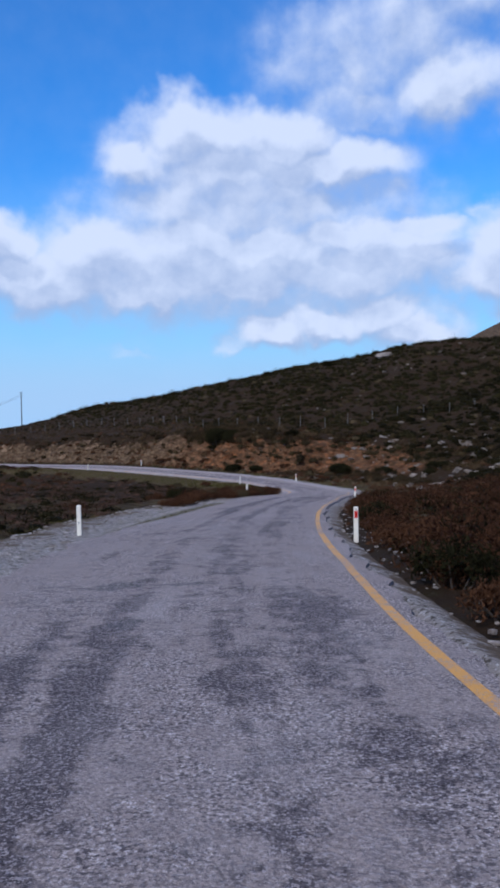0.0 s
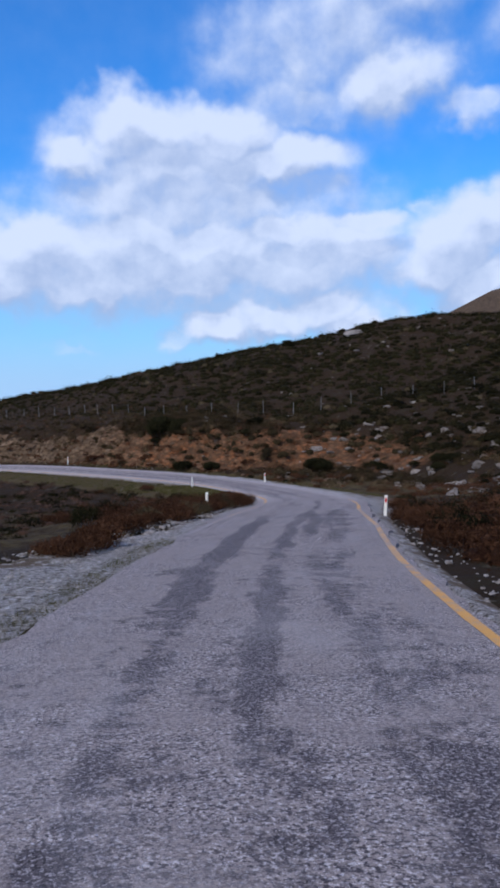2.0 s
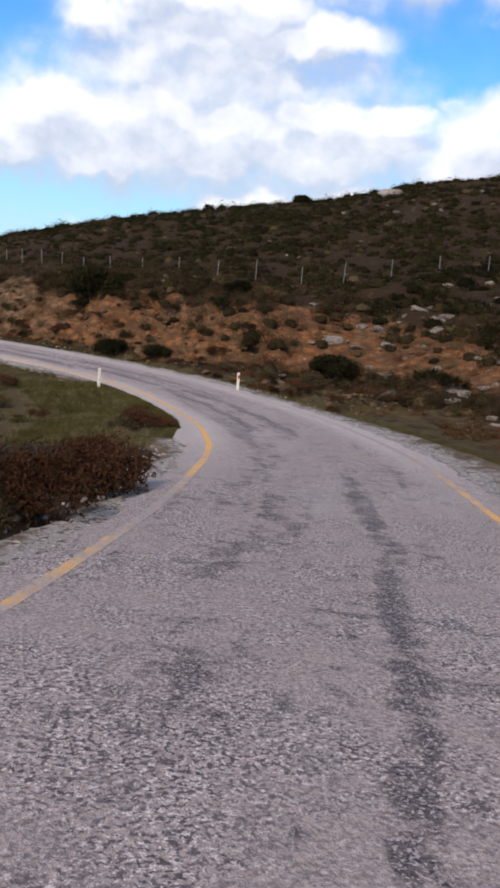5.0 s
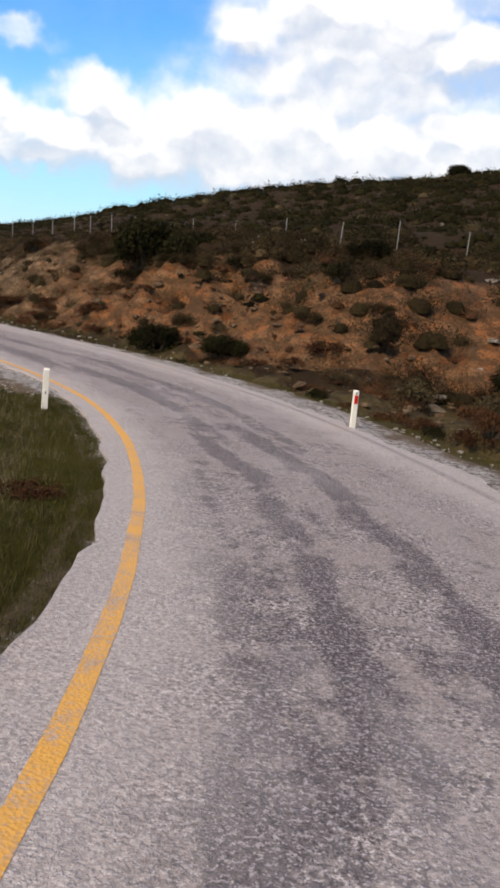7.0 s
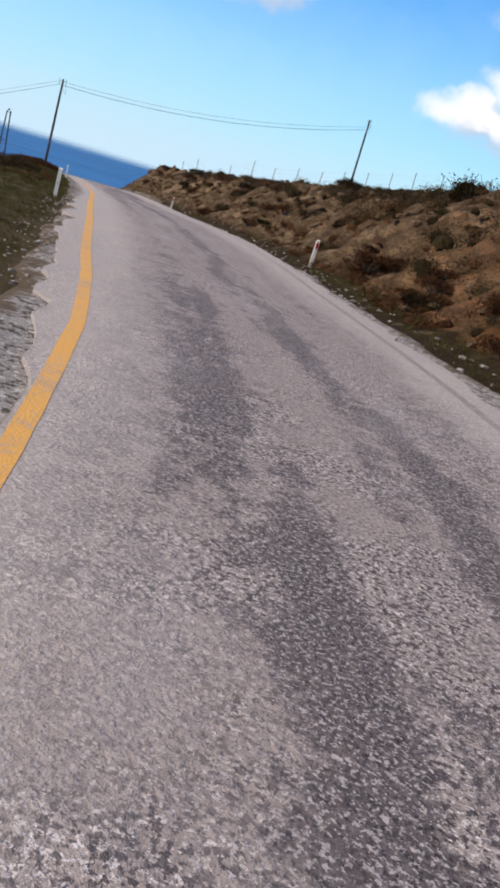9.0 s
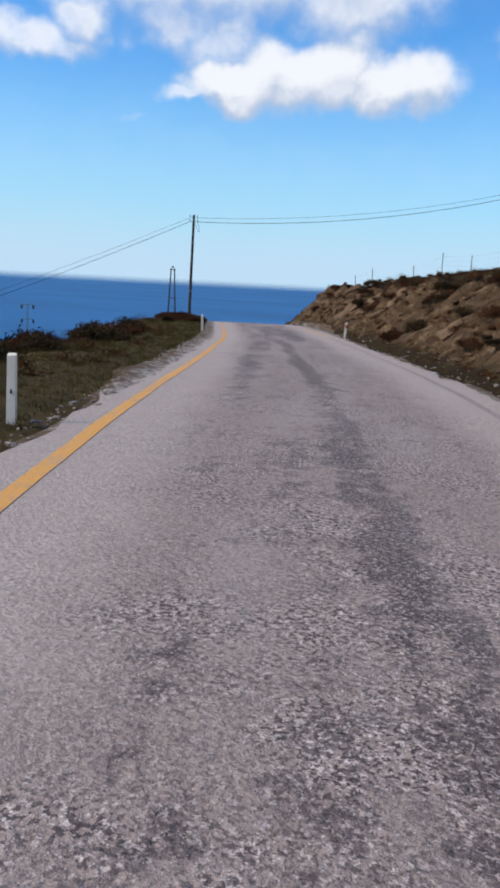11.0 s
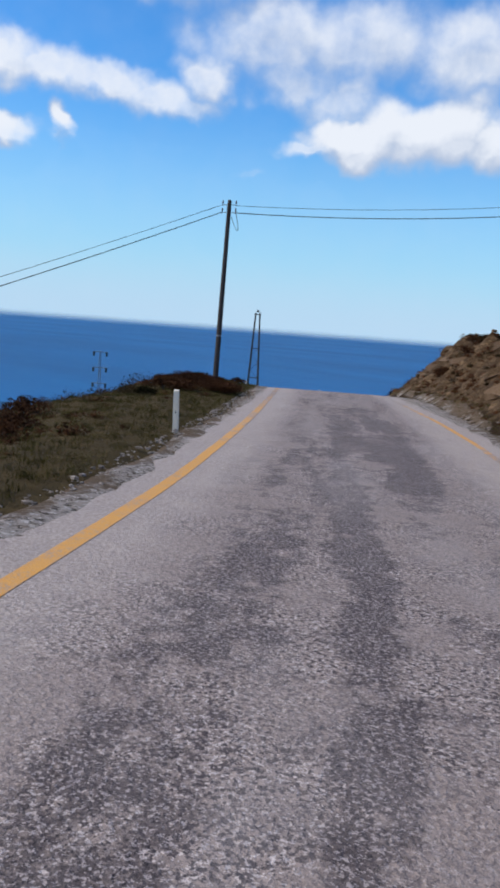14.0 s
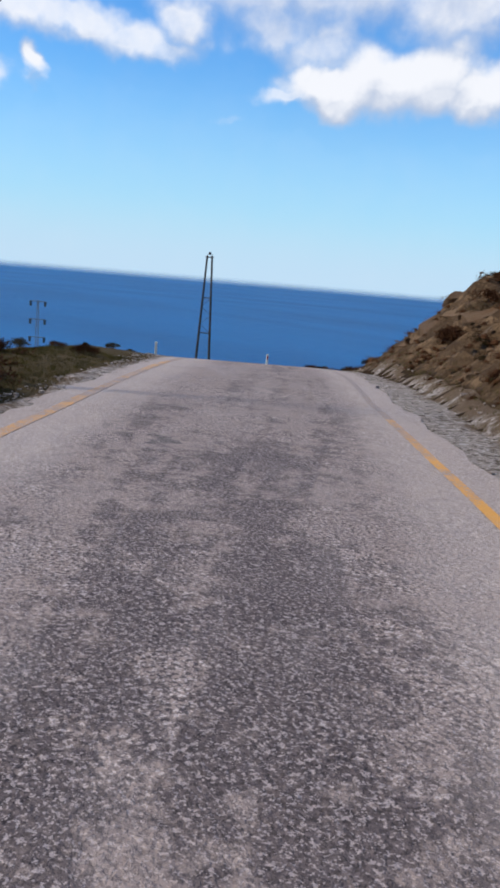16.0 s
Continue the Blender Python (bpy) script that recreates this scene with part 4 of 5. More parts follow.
def wooden_pole(x, y, z, height, tilt=(0, 0), turn=0.0, drops=True):
    """A round wooden line pole with insulators near the top and slack loops."""
    pole = new("utility_pole")
    part("shaft", tube(bmesh.new(), (0, 0, -0.8), (0, 0, height), 0.125, 0.085, 14), WOOD, pole)
    part("cap", tube(bmesh.new(), (0, 0, height), (0, 0, height + 0.05), 0.09, 0.06, 14), DARK_STEEL, pole)
    for side, down in ((-1, 0.15), (1, 0.15), (-1, 0.45), (1, 0.45)):
        bracket = part("bracket", tube(bmesh.new(), (side * 0.08, 0, height - down), (side * 0.3, 0, height - down), 0.014, 0.014, 6), STEEL, pole)
        insulator(side * 0.3, 0, height - down, bracket)
    if drops:
        bm = bmesh.new()
        pts = [Vector((0.3 - 0.18 * t + 0.25 * math.sin(t * math.pi), 0.02, height - 0.4 - 0.75 * math.sin(t * math.pi * 0.9))) for t in np.linspace(0, 1, 10)]
        for a, b in zip(pts[:-1], pts[1:]):
            tube(bm, a, b, 0.012, 0.012, 6)
        part("loop_cable", bm, WIRE, pole)
    part("ground_band", tube(bmesh.new(), (0, 0, 2.1), (0, 0, 2.16), 0.122, 0.121, 14), STEEL, pole)
    pole.matrix_world = pose(x, y, z, tilt[0], tilt[1], turn)
    return tagged(pole, "dark weathered wooden power pole beside the road", "utility pole", "power line poles")


def double_pole(x, y, z, height, turn):
    """Two poles that lean together under a short cross head, tied by braces."""
    pole = new("double_utility_pole")
    for side in (-1, 1):
        leg = part("leg", tube(bmesh.new(), (side * 0.95, 0, -0.6), (side * 0.32, 0, height), 0.17, 0.12, 12), WOOD, pole)
        insulator(side * 0.32, 0, height + 0.05, leg)
    for zz, half in ((height - 0.2, 0.55), (height * 0.62, 0.58), (height * 0.3, 0.78)):
        part("crosspiece", box(bmesh.new(), 0, 0, zz, half * 2, 0.1, 0.14, 0.01), DARK_STEEL, pole)
    for k in range(4):
        z0, z1 = height * (0.3 + 0.08 * k), height * (0.38 + 0.08 * k)
        part("brace", tube(bmesh.new(), (-0.7 if k % 2 else 0.7, 0, z0), (0.62 if k % 2 else -0.62, 0, z1), 0.03, 0.03, 6), DARK_STEEL, pole)
    part("transformer", box(bmesh.new(), 0, 0, height + 0.28, 0.3, 0.2, 0.36, 0.04), DARK_STEEL, pole)
    pole.matrix_world = pose(x, y, z, 0, 0, turn)
    return tagged(pole, "dark double-legged wooden power pole on the coastal slope", "utility pole")


def lattice_mast(x, y, z, height, turn):
    """A slender lattice mast with three crossarms and hanging insulators."""
    mast = new("lattice_mast")
    corners = [(-1, -1), (1, -1), (1, 1), (-1, 1)]
    for a, b in corners:
        part("leg", tube(bmesh.new(), (a * 0.75, b * 0.75, -1), (a * 0.12, b * 0.12, height), 0.05, 0.035, 6), STEEL, mast)
    for k in range(10):
        z0, z1 = height * k / 10, height * (k + 1) / 10
        w0, w1 = 0.75 - 0.63 * k / 10, 0.75 - 0.63 * (k + 1) / 10
        bm = bmesh.new()
        for n in range(4):
            (a, b), (c, e) = corners[n], corners[(n + 1) % 4]
            tube(bm, (a * w0, b * w0, z0), (c * w1, e * w1, z1), 0.02, 0.02, 5)
        part("lacing", bm, STEEL, mast)
    for n in range(3):
        zz = height - 0.3 - 3.3 * n
        arm = part("crossarm", box(bmesh.new(), 0, 0, zz, 3.2, 0.12, 0.16, 0.01), STEEL, mast)
        for side in (-1, 1):
            part("insulator", tube(bmesh.new(), (side * 1.35, 0, zz - 0.9), (side * 1.35, 0, zz), 0.2, 0.26, 8), DARK_STEEL, arm)
    mast.matrix_world = pose(x, y, z, 0, 0, turn)
    return tagged(mast, "slender grey steel lattice mast with three crossarms", "pylon")


def cable(a, b, sag, radius, count=24):
    """A hanging wire from a to b."""
    bm = bmesh.new()
    a, b = Vector(a), Vector(b)
    pts = [a.lerp(b, t) - Vector((0, 0, 4 * sag * t * (1 - t))) for t in np.linspace(0, 1, count)]
    last = None
    side = (b - a).cross(Vector((0, 0, 1))).normalized()
    for p in pts:
        ring = [bm.verts.new(p + side * radius * math.cos(c) + Vector((0, 0, radius * math.sin(c)))) for c in (0.5, 2.1, 3.7, 5.3)]
        if last:
            for k in range(4):
                bm.faces.new((last[k - 1], last[k], ring[k], ring[k - 1]))
        last = ring
    ob = part("power_cable", bm, WIRE, None)
    return tagged(ob, "thin dark overhead power cable slung between poles", "cable", "overhead cables")


P1, P3, P0 = Vector((-59.5, 148.55, -7.0)), Vector((-42.9, 175.2, -0.2)), Vector((-69.0, 106.0, -28.0))
P1.z = ground_at(P1.x, P1.y)
P3.z = ground_at(P3.x, P3.y)
P0.z = ground_at(P0.x, P0.y)
H1, H3, H0 = 0.25 - P1.z, 5.9 - P3.z, 5.8
wooden_pole(*P1, H1, (0.0, 0.8), 30)
wooden_pole(*P3, H3, (0, 0), -20)
wooden_pole(*P0, H0, (0, 0), 10)
T1, T3, T0 = P1 + Vector((0.09, 0, H1)), P3 + Vector((0, 0, H3)), P0 + Vector((0, 0, H0))
for down, r, sag in ((0.17, 0.013, 1.05), (0.46, 0.022, 1.15)):
    cable(T1 + Vector((0.2, 0.2, -down)), T3 + Vector((-0.2, 0, -down - 0.5)), sag, r)
    cable(T1 + Vector((-0.1, -0.2, -down)), T0 + Vector((0, 0, -down)), sag * 0.8, r)
double_pole(-133.6, 206.5, -17.0, 14.0, 35)
mz = ground_at(-192.0, 210.0)
lattice_mast(-192.0, 210.0, min(mz, -30.0), -12.6 - min(mz, -30.0), 50)


# ---------------------------------------------------------------- fence on the hill
def hill_fence(points, gap, height, tall_every=0):
    """Thin steel posts with wires, following the ground."""
    fence = new("wire_fence")
    path, far = spline([(*p, 0.0) for p in points], gap)
    tops = []
    for k, (x, y, _) in enumerate(path):
        x, y = x + random.uniform(-0.15, 0.15), y + random.uniform(-0.15, 0.15)
        z = ground_at(x, y)
        h = height * random.uniform(0.92, 1.08)
        bm = bmesh.new()
        lean = Vector((random.uniform(-0.05, 0.05), random.uniform(-0.05, 0.05), 0))
        box(bm, 0, 0, h / 2 - 0.15, 0.055, 0.03, h + 0.3, 0.006)
        box(bm, 0.0, 0.03, h / 2 - 0.15, 0.02, 0.05, h + 0.3, 0.004)
        bmesh.ops.transform(bm, matrix=Matrix.Translation((x, y, z)) @ Matrix.Rotation(lean.x, 4, "X") @ Matrix.Rotation(lean.y, 4, "Y"), verts=bm.verts)
        part("post", bm, FENCE_METAL, fence)
        tops.append(Vector((x, y, z)))
    for level in (0.25, 0.6, 0.95, 1.3):
        bm = bmesh.new()
        for a, b in zip(tops[:-1], tops[1:]):
            tube(bm, a + Vector((0, 0, level)), b + Vector((0, 0, level)), 0.0025, 0.0025, 4)
        part("wire", bm, WIRE, fence)
    return tagged(fence, "pale steel post and wire fence along the hillside", "fence")


hill_fence([(70, 104), (48, 109), (34, 112.5), (20, 115.5), (8, 120), (-3, 128), (-16, 144), (-29, 155), (-42, 162), (-54, 166.5), (-63, 171)], 3.6, 1.5)


# ---------------------------------------------------------------- plants
rng = np.random.default_rng(11)


def unit(v):
    return v / np.maximum(np.linalg.norm(v, axis=-1, keepdims=True), 1e-9)


def thorns(centres, normals, size):
    """Corners of slender leaves and twig ends that stand out of a shrub in all directions."""
    n = len(centres)
    u = unit(normals * 0.7 + rng.normal(size=(n, 3)) * 0.75)
    v = unit(np.cross(u, rng.normal(size=(n, 3))))
    size = np.broadcast_to(size, (n,))[:, None] * rng.uniform(0.6, 1.4, (n, 1))
    return np.stack([centres - u * size - v * size * 0.34, centres - u * size * 0.7 + v * size * 0.4, centres + u * size * 1.1], 1).reshape(-1, 3)


def bush_kind(name, leaf, leaf_size, count, height, label, seed):
    """A shrub one metre in half width: uneven lobes of leaves on a few stems."""
    r = np.random.default_rng(seed)
    lobes = 11
    ang = r.uniform(0, 2 * np.pi, lobes)
    out = np.sqrt(r.uniform(0, 1, lobes)) * 0.68
    mid = np.stack([np.cos(ang) * out, np.sin(ang) * out, height * (0.22 + 0.5 * (1 - out) * r.uniform(0.5, 1.1, lobes))], 1)
    rad = r.uniform(0.24, 0.42, lobes)
    pick = r.integers(0, lobes, count)
    d = unit(r.normal(size=(count, 3)) + np.array([0, 0, 0.25]))
    places = mid[pick] + d * (rad[pick] * r.uniform(0.3, 1.1, count))[:, None] * np.array([1, 1, 0.9 * height])
    low = places[:, 2] < 0.0
    places[low, 2] = r.uniform(0, 0.12, low.sum())
    bush = new(name)
    crown = new("crown", quads_object("crown", thorns(places, d, leaf_size), leaf, 3))
    crown.parent = bush
    bm = bmesh.new()
    for k in range(lobes):
        tube(bm, (0.06 * math.cos(ang[k]), 0.06 * math.sin(ang[k]), -0.15), mid[k], 0.028, 0.010, 5)
    part("trunk", bm, BARK, bush)
    return tagged(bush, label, "bush", "roadside bushes")


KINDS = {
    "green": [bush_kind("bush", LEAF_GREEN, 0.050, 1800, 0.95, "dense dark evergreen bush on the roadside bank", 21 + k) for k in range(2)],
    "large": [bush_kind("bush", LEAF_GREEN, 0.040, 8500, 0.95, "large dark evergreen bush on the bank", 31)],
    "dense": [bush_kind("bush", LEAF_THICK, 0.036, 3400, 0.9, "dense dark olive-brown bush on the road bank", 81 + k) for k in range(2)],
    "brown": [bush_kind("bush", LEAF_BROWN, 0.049, 1800, 0.85, "low russet-brown thorny bush on stony ground", 41 + k) for k in range(3)],
    "grey": [bush_kind("bush", LEAF_GREY, 0.050, 1600, 0.8, "low grey-green scrub bush on dry soil", 61 + k) for k in range(2)],
}
used = set()


def plant(kind, x, y, r, tall=1.0, sink=0.06):
    src = random.choice(KINDS[kind])
    m = Matrix.Translation((x, y, ground_at(x, y) - sink * r)) @ Matrix.Rotation(random.uniform(0, 6.28), 4, "Z") @ Matrix.Diagonal((r, r * random.uniform(0.85, 1.15), r * tall, 1))
    if src not in used:
        used.add(src)
        src.matrix_world = m
        return src
    return copy_thing_unscaled(src, m)


def copy_thing_unscaled(src, m):
    keep = src.matrix_basis.copy()
    src.matrix_basis = Matrix()
    ob = copy_thing(src, m)
    src.matrix_basis = keep
    return ob


# single bushes that stand out: kind, x, y, half width, height factor
for kind, x, y, r, tall in (
    ("large", 13.3, 98.6, 2.2, 0.75), ("large", *on_road(132.4, 5.1).xy, 1.45, 0.95), ("large", *on_road(129.4, 6.1).xy, 1.2, 0.95),
    ("large", -1.9, 113.5, 2.6, 1.3), ("large", 0.4, 115.0, 1.6, 0.8), ("brown", -58.6, 146.9, 0.85, 0.9),
    ("brown", -56.6, 145.4, 0.8, 0.8), ("green", -53.8, 142.0, 0.5, 0.9), ("brown", -61.2, 148.6, 0.9, 0.75),
    *((k, *on_road(q, b).xy, r, t) for k, q, b, r, t in (("brown", 104.4, -3.75, 0.62, 1.15), ("brown", 103.4, -4.5, 0.8, 1.2), ("brown", 105.6, -4.6, 0.7, 1.1), ("grey", 102.2, -5.0, 0.7, 1.0))),
    ("brown", 2.1, 63.0, 0.95, 1.25), ("brown", 1.5, 60.6, 0.8, 1.2), ("grey", 2.6, 74.6, 0.6, 0.8), ("brown", 3.12, 75.45, 0.52, 1.15), ("brown", 2.45, 75.5, 0.65, 1.2), ("brown", 2.3, 81.2, 0.5, 0.8), ("large", 21.0, 163.4, 1.7, 1.0), ("green", 9.0, 166.0, 1.2, 0.9), ("green", 9.5, 54.5, 1.0, 0.9), ("brown", 9.4, 57.2, 0.9, 0.9),
    ("brown", 10.6, 61.5, 0.7, 0.9), ("green", 11.4, 62.6, 0.8, 0.9),
):
    plant(kind, x, y, r, tall)

# rows of bushes: stations, distances to the right, how many, kinds, half widths
for s0, s1, a0, a1, count, kinds, r0, r1 in (
    (18, 80, 4.45, 6.4, 40, "brown brown green", 0.7, 1.1),
    (61, 96, -5.3, -4.3, 30, "brown brown brown grey", 0.6, 0.95), (60, 98, -10, -5.8, 14, "brown brown green", 0.6, 1.1),
    (104, 126, -11, -6.5, 10, "grey brown", 0.4, 0.8),
    (112, 150, 4.9, 6.2, 16, "brown brown green", 0.3, 0.7), (124, 142, 5.6, 9.5, 18, "brown brown grey", 0.25, 0.6), (110, 142, 8.4, 12.0, 12, "brown green grey", 0.7, 1.3),
    (140, 228, 5.4, 8.5, 16, "brown grey brown", 0.4, 0.85),
    (160, 203, -8.2, -6.4, 26, "brown brown brown grey", 0.8, 1.25), (226, 246, 4.8, 8.0, 10, "brown green", 0.35, 0.7),
    (110, 132, 14.0, 18.0, 10, "large green brown", 0.8, 1.4), (112, 126, 9.0, 13.0, 9, "brown brown green", 0.4, 0.9),
    (126, 228, 6.2, 9.5, 26, "dense dense brown", 0.5, 0.95), (122, 228, 9.0, 13.5, 28, "dense", 0.6, 1.15),
    (112, 146, 4.7, 6.6, 18, "brown brown dense", 0.4, 0.8), (146, 200, 5.0, 7.4, 12, "brown dense brown", 0.45, 0.9),
    (202.5, 206.5, -5.5, -4.6, 6, "brown", 0.7, 0.95),
    (202, 211, -7.6, -4.9, 11, "brown", 0.55, 0.9),
    (212, 240, -9.0, -5.0, 9, "brown grey", 0.3, 0.6), (82, 112, 8.0, 14.0, 8, "grey brown green", 0.5, 1.1),
):
    for _ in range(count):
        p = on_road(random.uniform(s0, s1), random.uniform(a0, a1))
        plant(random.choice(kinds.split()), p.x, p.y, random.uniform(r0, r1), random.uniform(0.75, 1.1) * (1.3 if s1 < 100 else 1.0))


def scrub(name, mat, label, where, count, r0, r1, leaves, leaf_size, tall=0.75, heart_size=1.0, near=0.0, thin=0.7, free=False):
    """Many low shrubs over a stretch of land, joined."""
    x, y = where(count)
    z, s, lat = ground_height(x, y)
    ok = (lat > np.where(s < 90, 4.8, np.where(s > 127, 4.4, 6.5))) | (lat < np.where(s < 62, -6.4, -9.0))
    ok &= ~((lat > 0) & (lat < np.interp(s, [108, 122, 130, 140], [17.5, 16.5, 11.0, 8.4])) & (s > 106) & (s < 140) & (rng.random(len(x)) < thin)) & (z > -44)
    ok &= (lat < 0) | (lat > near) | (s < 100) | (s > 236)
    ok |= free
    x, y, z = x[ok], y[ok], z[ok]
    s, lat = s[ok], lat[ok]
    r = rng.uniform(r0, r1, len(x)) * (0.75 + 0.5 * rng.random(len(x)))
    r *= 1 - 0.5 * smooth(s, 145, 175) * (1 - smooth(lat, 24, 40)) * (lat > 0)      # low growth above the cutting
    d = unit(rng.normal(size=(len(x), leaves, 3)) * [1, 1, 0.8] + [0, 0, 0.45])
    d[..., 2] = np.abs(d[..., 2])
    lump = 1 + 0.25 * np.sin(5 * d[..., 0] + r[:, None] * 40) * np.cos(4 * d[..., 1] + r[:, None] * 70)
    places = np.stack([x, y, z - 0.05], 1)[:, None] + d * (r[:, None] * lump * rng.uniform(0.6 if heart_size > 0.75 else 0.3, 1.08, (len(x), leaves)))[..., None] * [1, 1, tall]
    leaf = thorns(places.reshape(-1, 3), d.reshape(-1, 3), np.repeat(r * leaf_size, leaves))
    # twiggy heart of each shrub: three uneven rings, closed on top
    ring = np.linspace(0, 2 * np.pi, 7, endpoint=False)[None] + rng.uniform(0, 6.28, (len(x), 1))
    heart = []
    for out, up in ((0.78 * heart_size, -0.15), (0.68 * heart_size, 0.38 * heart_size), (0.34 * heart_size, 0.66 * heart_size)):
        wob = rng.uniform(0.72, 1.0, ring.shape)
        heart.append(np.stack([x[:, None] + r[:, None] * out * wob * np.cos(ring), y[:, None] + r[:, None] * out * wob * np.sin(ring), z[:, None] + r[:, None] * tall * up * wob], -1))
    heart = np.stack(heart, 1).reshape(-1, 3)
    first = np.arange(len(x))[:, None] * 21
    k = np.arange(7)[None]
    turn = (k + 1) % 7
    sides = np.concatenate([np.stack([first + o + k, first + o + turn, first + o + 7 + turn, first + o + 7 + k], -1) for o in (0, 7)], 1).reshape(-1, 4)
    caps = first + 14 + k
    loops = np.concatenate([sides.ravel(), caps.ravel(), np.arange(len(leaf)) + len(heart)]).astype(np.int32)
    sizes = np.r_[np.full(len(sides), 4), np.full(len(caps), 7), np.full(len(leaf) // 3, 3)]
    verts = np.concatenate([heart, leaf]).astype(np.float32)
    me = bpy.data.meshes.new(name)
    me.vertices.add(len(verts))
    me.vertices.foreach_set("co", verts.ravel())
    me.loops.add(len(loops))
    me.loops.foreach_set("vertex_index", loops)
    me.polygons.add(len(sizes))
    me.polygons.foreach_set("loop_start", np.r_[0, np.cumsum(sizes)[:-1]].astype(np.int32))
    me.polygons.foreach_set("use_smooth", np.ones(len(sizes), bool))
    me.update(calc_edges=True)
    me.materials.append(mat)
    tagged(new(name, me), label, "scrub", kind="stuff")


def hillside(count):
    """Places on the land to the right of the road, thicker near it."""
    s = rng.uniform(-5, 238, count)
    near = np.interp(s, [86, 104], [6.5, 18.0])
    a = near + 80 * rng.random(count) ** 1.35
    i = np.clip(np.searchsorted(STATION, s), 0, len(STATION) - 1)
    return LINE[i, 0] + ACROSS[i, 0] * a, LINE[i, 1] + ACROSS[i, 1] * a


def bend_slope(count):
    s = rng.uniform(84, 126, count)
    a = np.interp(s, [100, 112], [9.0, 16.0]) + 70 * rng.random(count) ** 0.8
    i = np.searchsorted(STATION, s)
    return LINE[i, 0] + ACROSS[i, 0] * a, LINE[i, 1] + ACROSS[i, 1] * a


def bank_foot(count):
    s = rng.uniform(128, 232, count)
    a = 4.5 + 1.8 * rng.random(count)
    i = np.searchsorted(STATION, s)
    return LINE[i, 0] + ACROSS[i, 0] * a, LINE[i, 1] + ACROSS[i, 1] * a


def far_hill(count):
    return rng.uniform(-50, 100, count), rng.uniform(112, 200, count)


def hollow(count):
    """The land inside the bend."""
    return rng.uniform(-40, 4, count), rng.uniform(-5, 108, count)


def bank_top(count):
    s = rng.uniform(104, 232, count)
    a = 6.8 + 16 * rng.random(count) ** 1.2
    i = np.searchsorted(STATION, s)
    return LINE[i, 0] + ACROSS[i, 0] * a, LINE[i, 1] + ACROSS[i, 1] * a


def bank_crest(count):
    s = rng.uniform(104, 235, count)
    a = np.interp(s, [104, 124, 134, 150], [17.0, 16.5, 11.5, 11.0]) + 15 * rng.random(count) ** 1.2
    i = np.searchsorted(STATION, s)
    return LINE[i, 0] + ACROSS[i, 0] * a, LINE[i, 1] + ACROSS[i, 1] * a


def flat_ground(count):
    s = rng.uniform(94, 127, count)
    a = 6.6 + 6.5 * rng.random(count)
    i = np.searchsorted(STATION, s)
    return LINE[i, 0] + ACROSS[i, 0] * a, LINE[i, 1] + ACROSS[i, 1] * a


def along_road(s0, s1, a0, a1):
    """Places on a strip beside the road."""
    def places(count):
        i = np.searchsorted(STATION, rng.uniform(s0, s1, count))
        a = rng.uniform(a0, a1, count)
        return LINE[i, 0] + ACROSS[i, 0] * a, LINE[i, 1] + ACROSS[i, 1] * a
    return places


def thicket(count):
    s = rng.uniform(10, 86, count)
    a = 4.9 + 10 * rng.random(count) ** 1.3
    i = np.searchsorted(STATION, s)
    return LINE[i, 0] + ACROSS[i, 0] * a, LINE[i, 1] + ACROSS[i, 1] * a


def coast(count):
    s = rng.uniform(140, 235, count)
    a = -8 - 22 * rng.random(count)
    i = np.searchsorted(STATION, s)
    return LINE[i, 0] + ACROSS[i, 0] * a, LINE[i, 1] + ACROSS[i, 1] * a


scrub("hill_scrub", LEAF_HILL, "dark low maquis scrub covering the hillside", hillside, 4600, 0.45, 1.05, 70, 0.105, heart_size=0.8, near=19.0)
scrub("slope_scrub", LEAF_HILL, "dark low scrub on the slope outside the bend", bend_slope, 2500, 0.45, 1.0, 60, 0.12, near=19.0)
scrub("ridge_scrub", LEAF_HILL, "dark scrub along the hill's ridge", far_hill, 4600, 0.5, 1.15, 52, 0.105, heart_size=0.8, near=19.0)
scrub("dry_scrub", LEAF_GREY, "grey-brown dry scrub among stones", hillside, 1000, 0.35, 0.8, 80, 0.12, near=19.0)
scrub("hollow_scrub", LEAF_FIELD, "faded russet low scrub in the hollow inside the bend", hollow, 1500, 0.35, 0.8, 110, 0.10, 0.6, 0.6)
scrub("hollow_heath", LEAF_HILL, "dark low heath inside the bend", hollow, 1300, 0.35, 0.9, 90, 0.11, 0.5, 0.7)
scrub("bank_thicket", LEAF_BANK, "tangled grey-brown brush on top of the road bank", bank_top, 480, 0.4, 0.95, 430, 0.06, heart_size=0.5)
scrub("bank_brush", LEAF_BROWN, "russet brush on the road bank", bank_top, 420, 0.4, 0.8, 430, 0.06, heart_size=0.5)
scrub("crest_scrub", LEAF_THICK, "dense dark scrub along the crest of the bank", bank_crest, 1000, 0.5, 1.1, 190, 0.075, heart_size=0.7)
scrub("bend_bushes", LEAF_THICK, "dense dark bushes along the top of the red bank", along_road(106, 147, 9.2, 14.6), 125, 0.7, 1.25, 760, 0.04, 0.85, 0.6, thin=0.0)
scrub("face_bushes", LEAF_THICK, "dark bushes hanging on the upper bank", along_road(112, 226, 8.6, 11.6), 130, 0.4, 0.95, 560, 0.045, 0.8, 0.6, thin=0.3)
scrub("bank_shrubs", LEAF_THICK, "dark olive-brown shrubs scattered over the bank", along_road(126, 216, 5.4, 9.4), 150, 0.35, 0.8, 480, 0.05, 0.85, 0.6, thin=0.45)
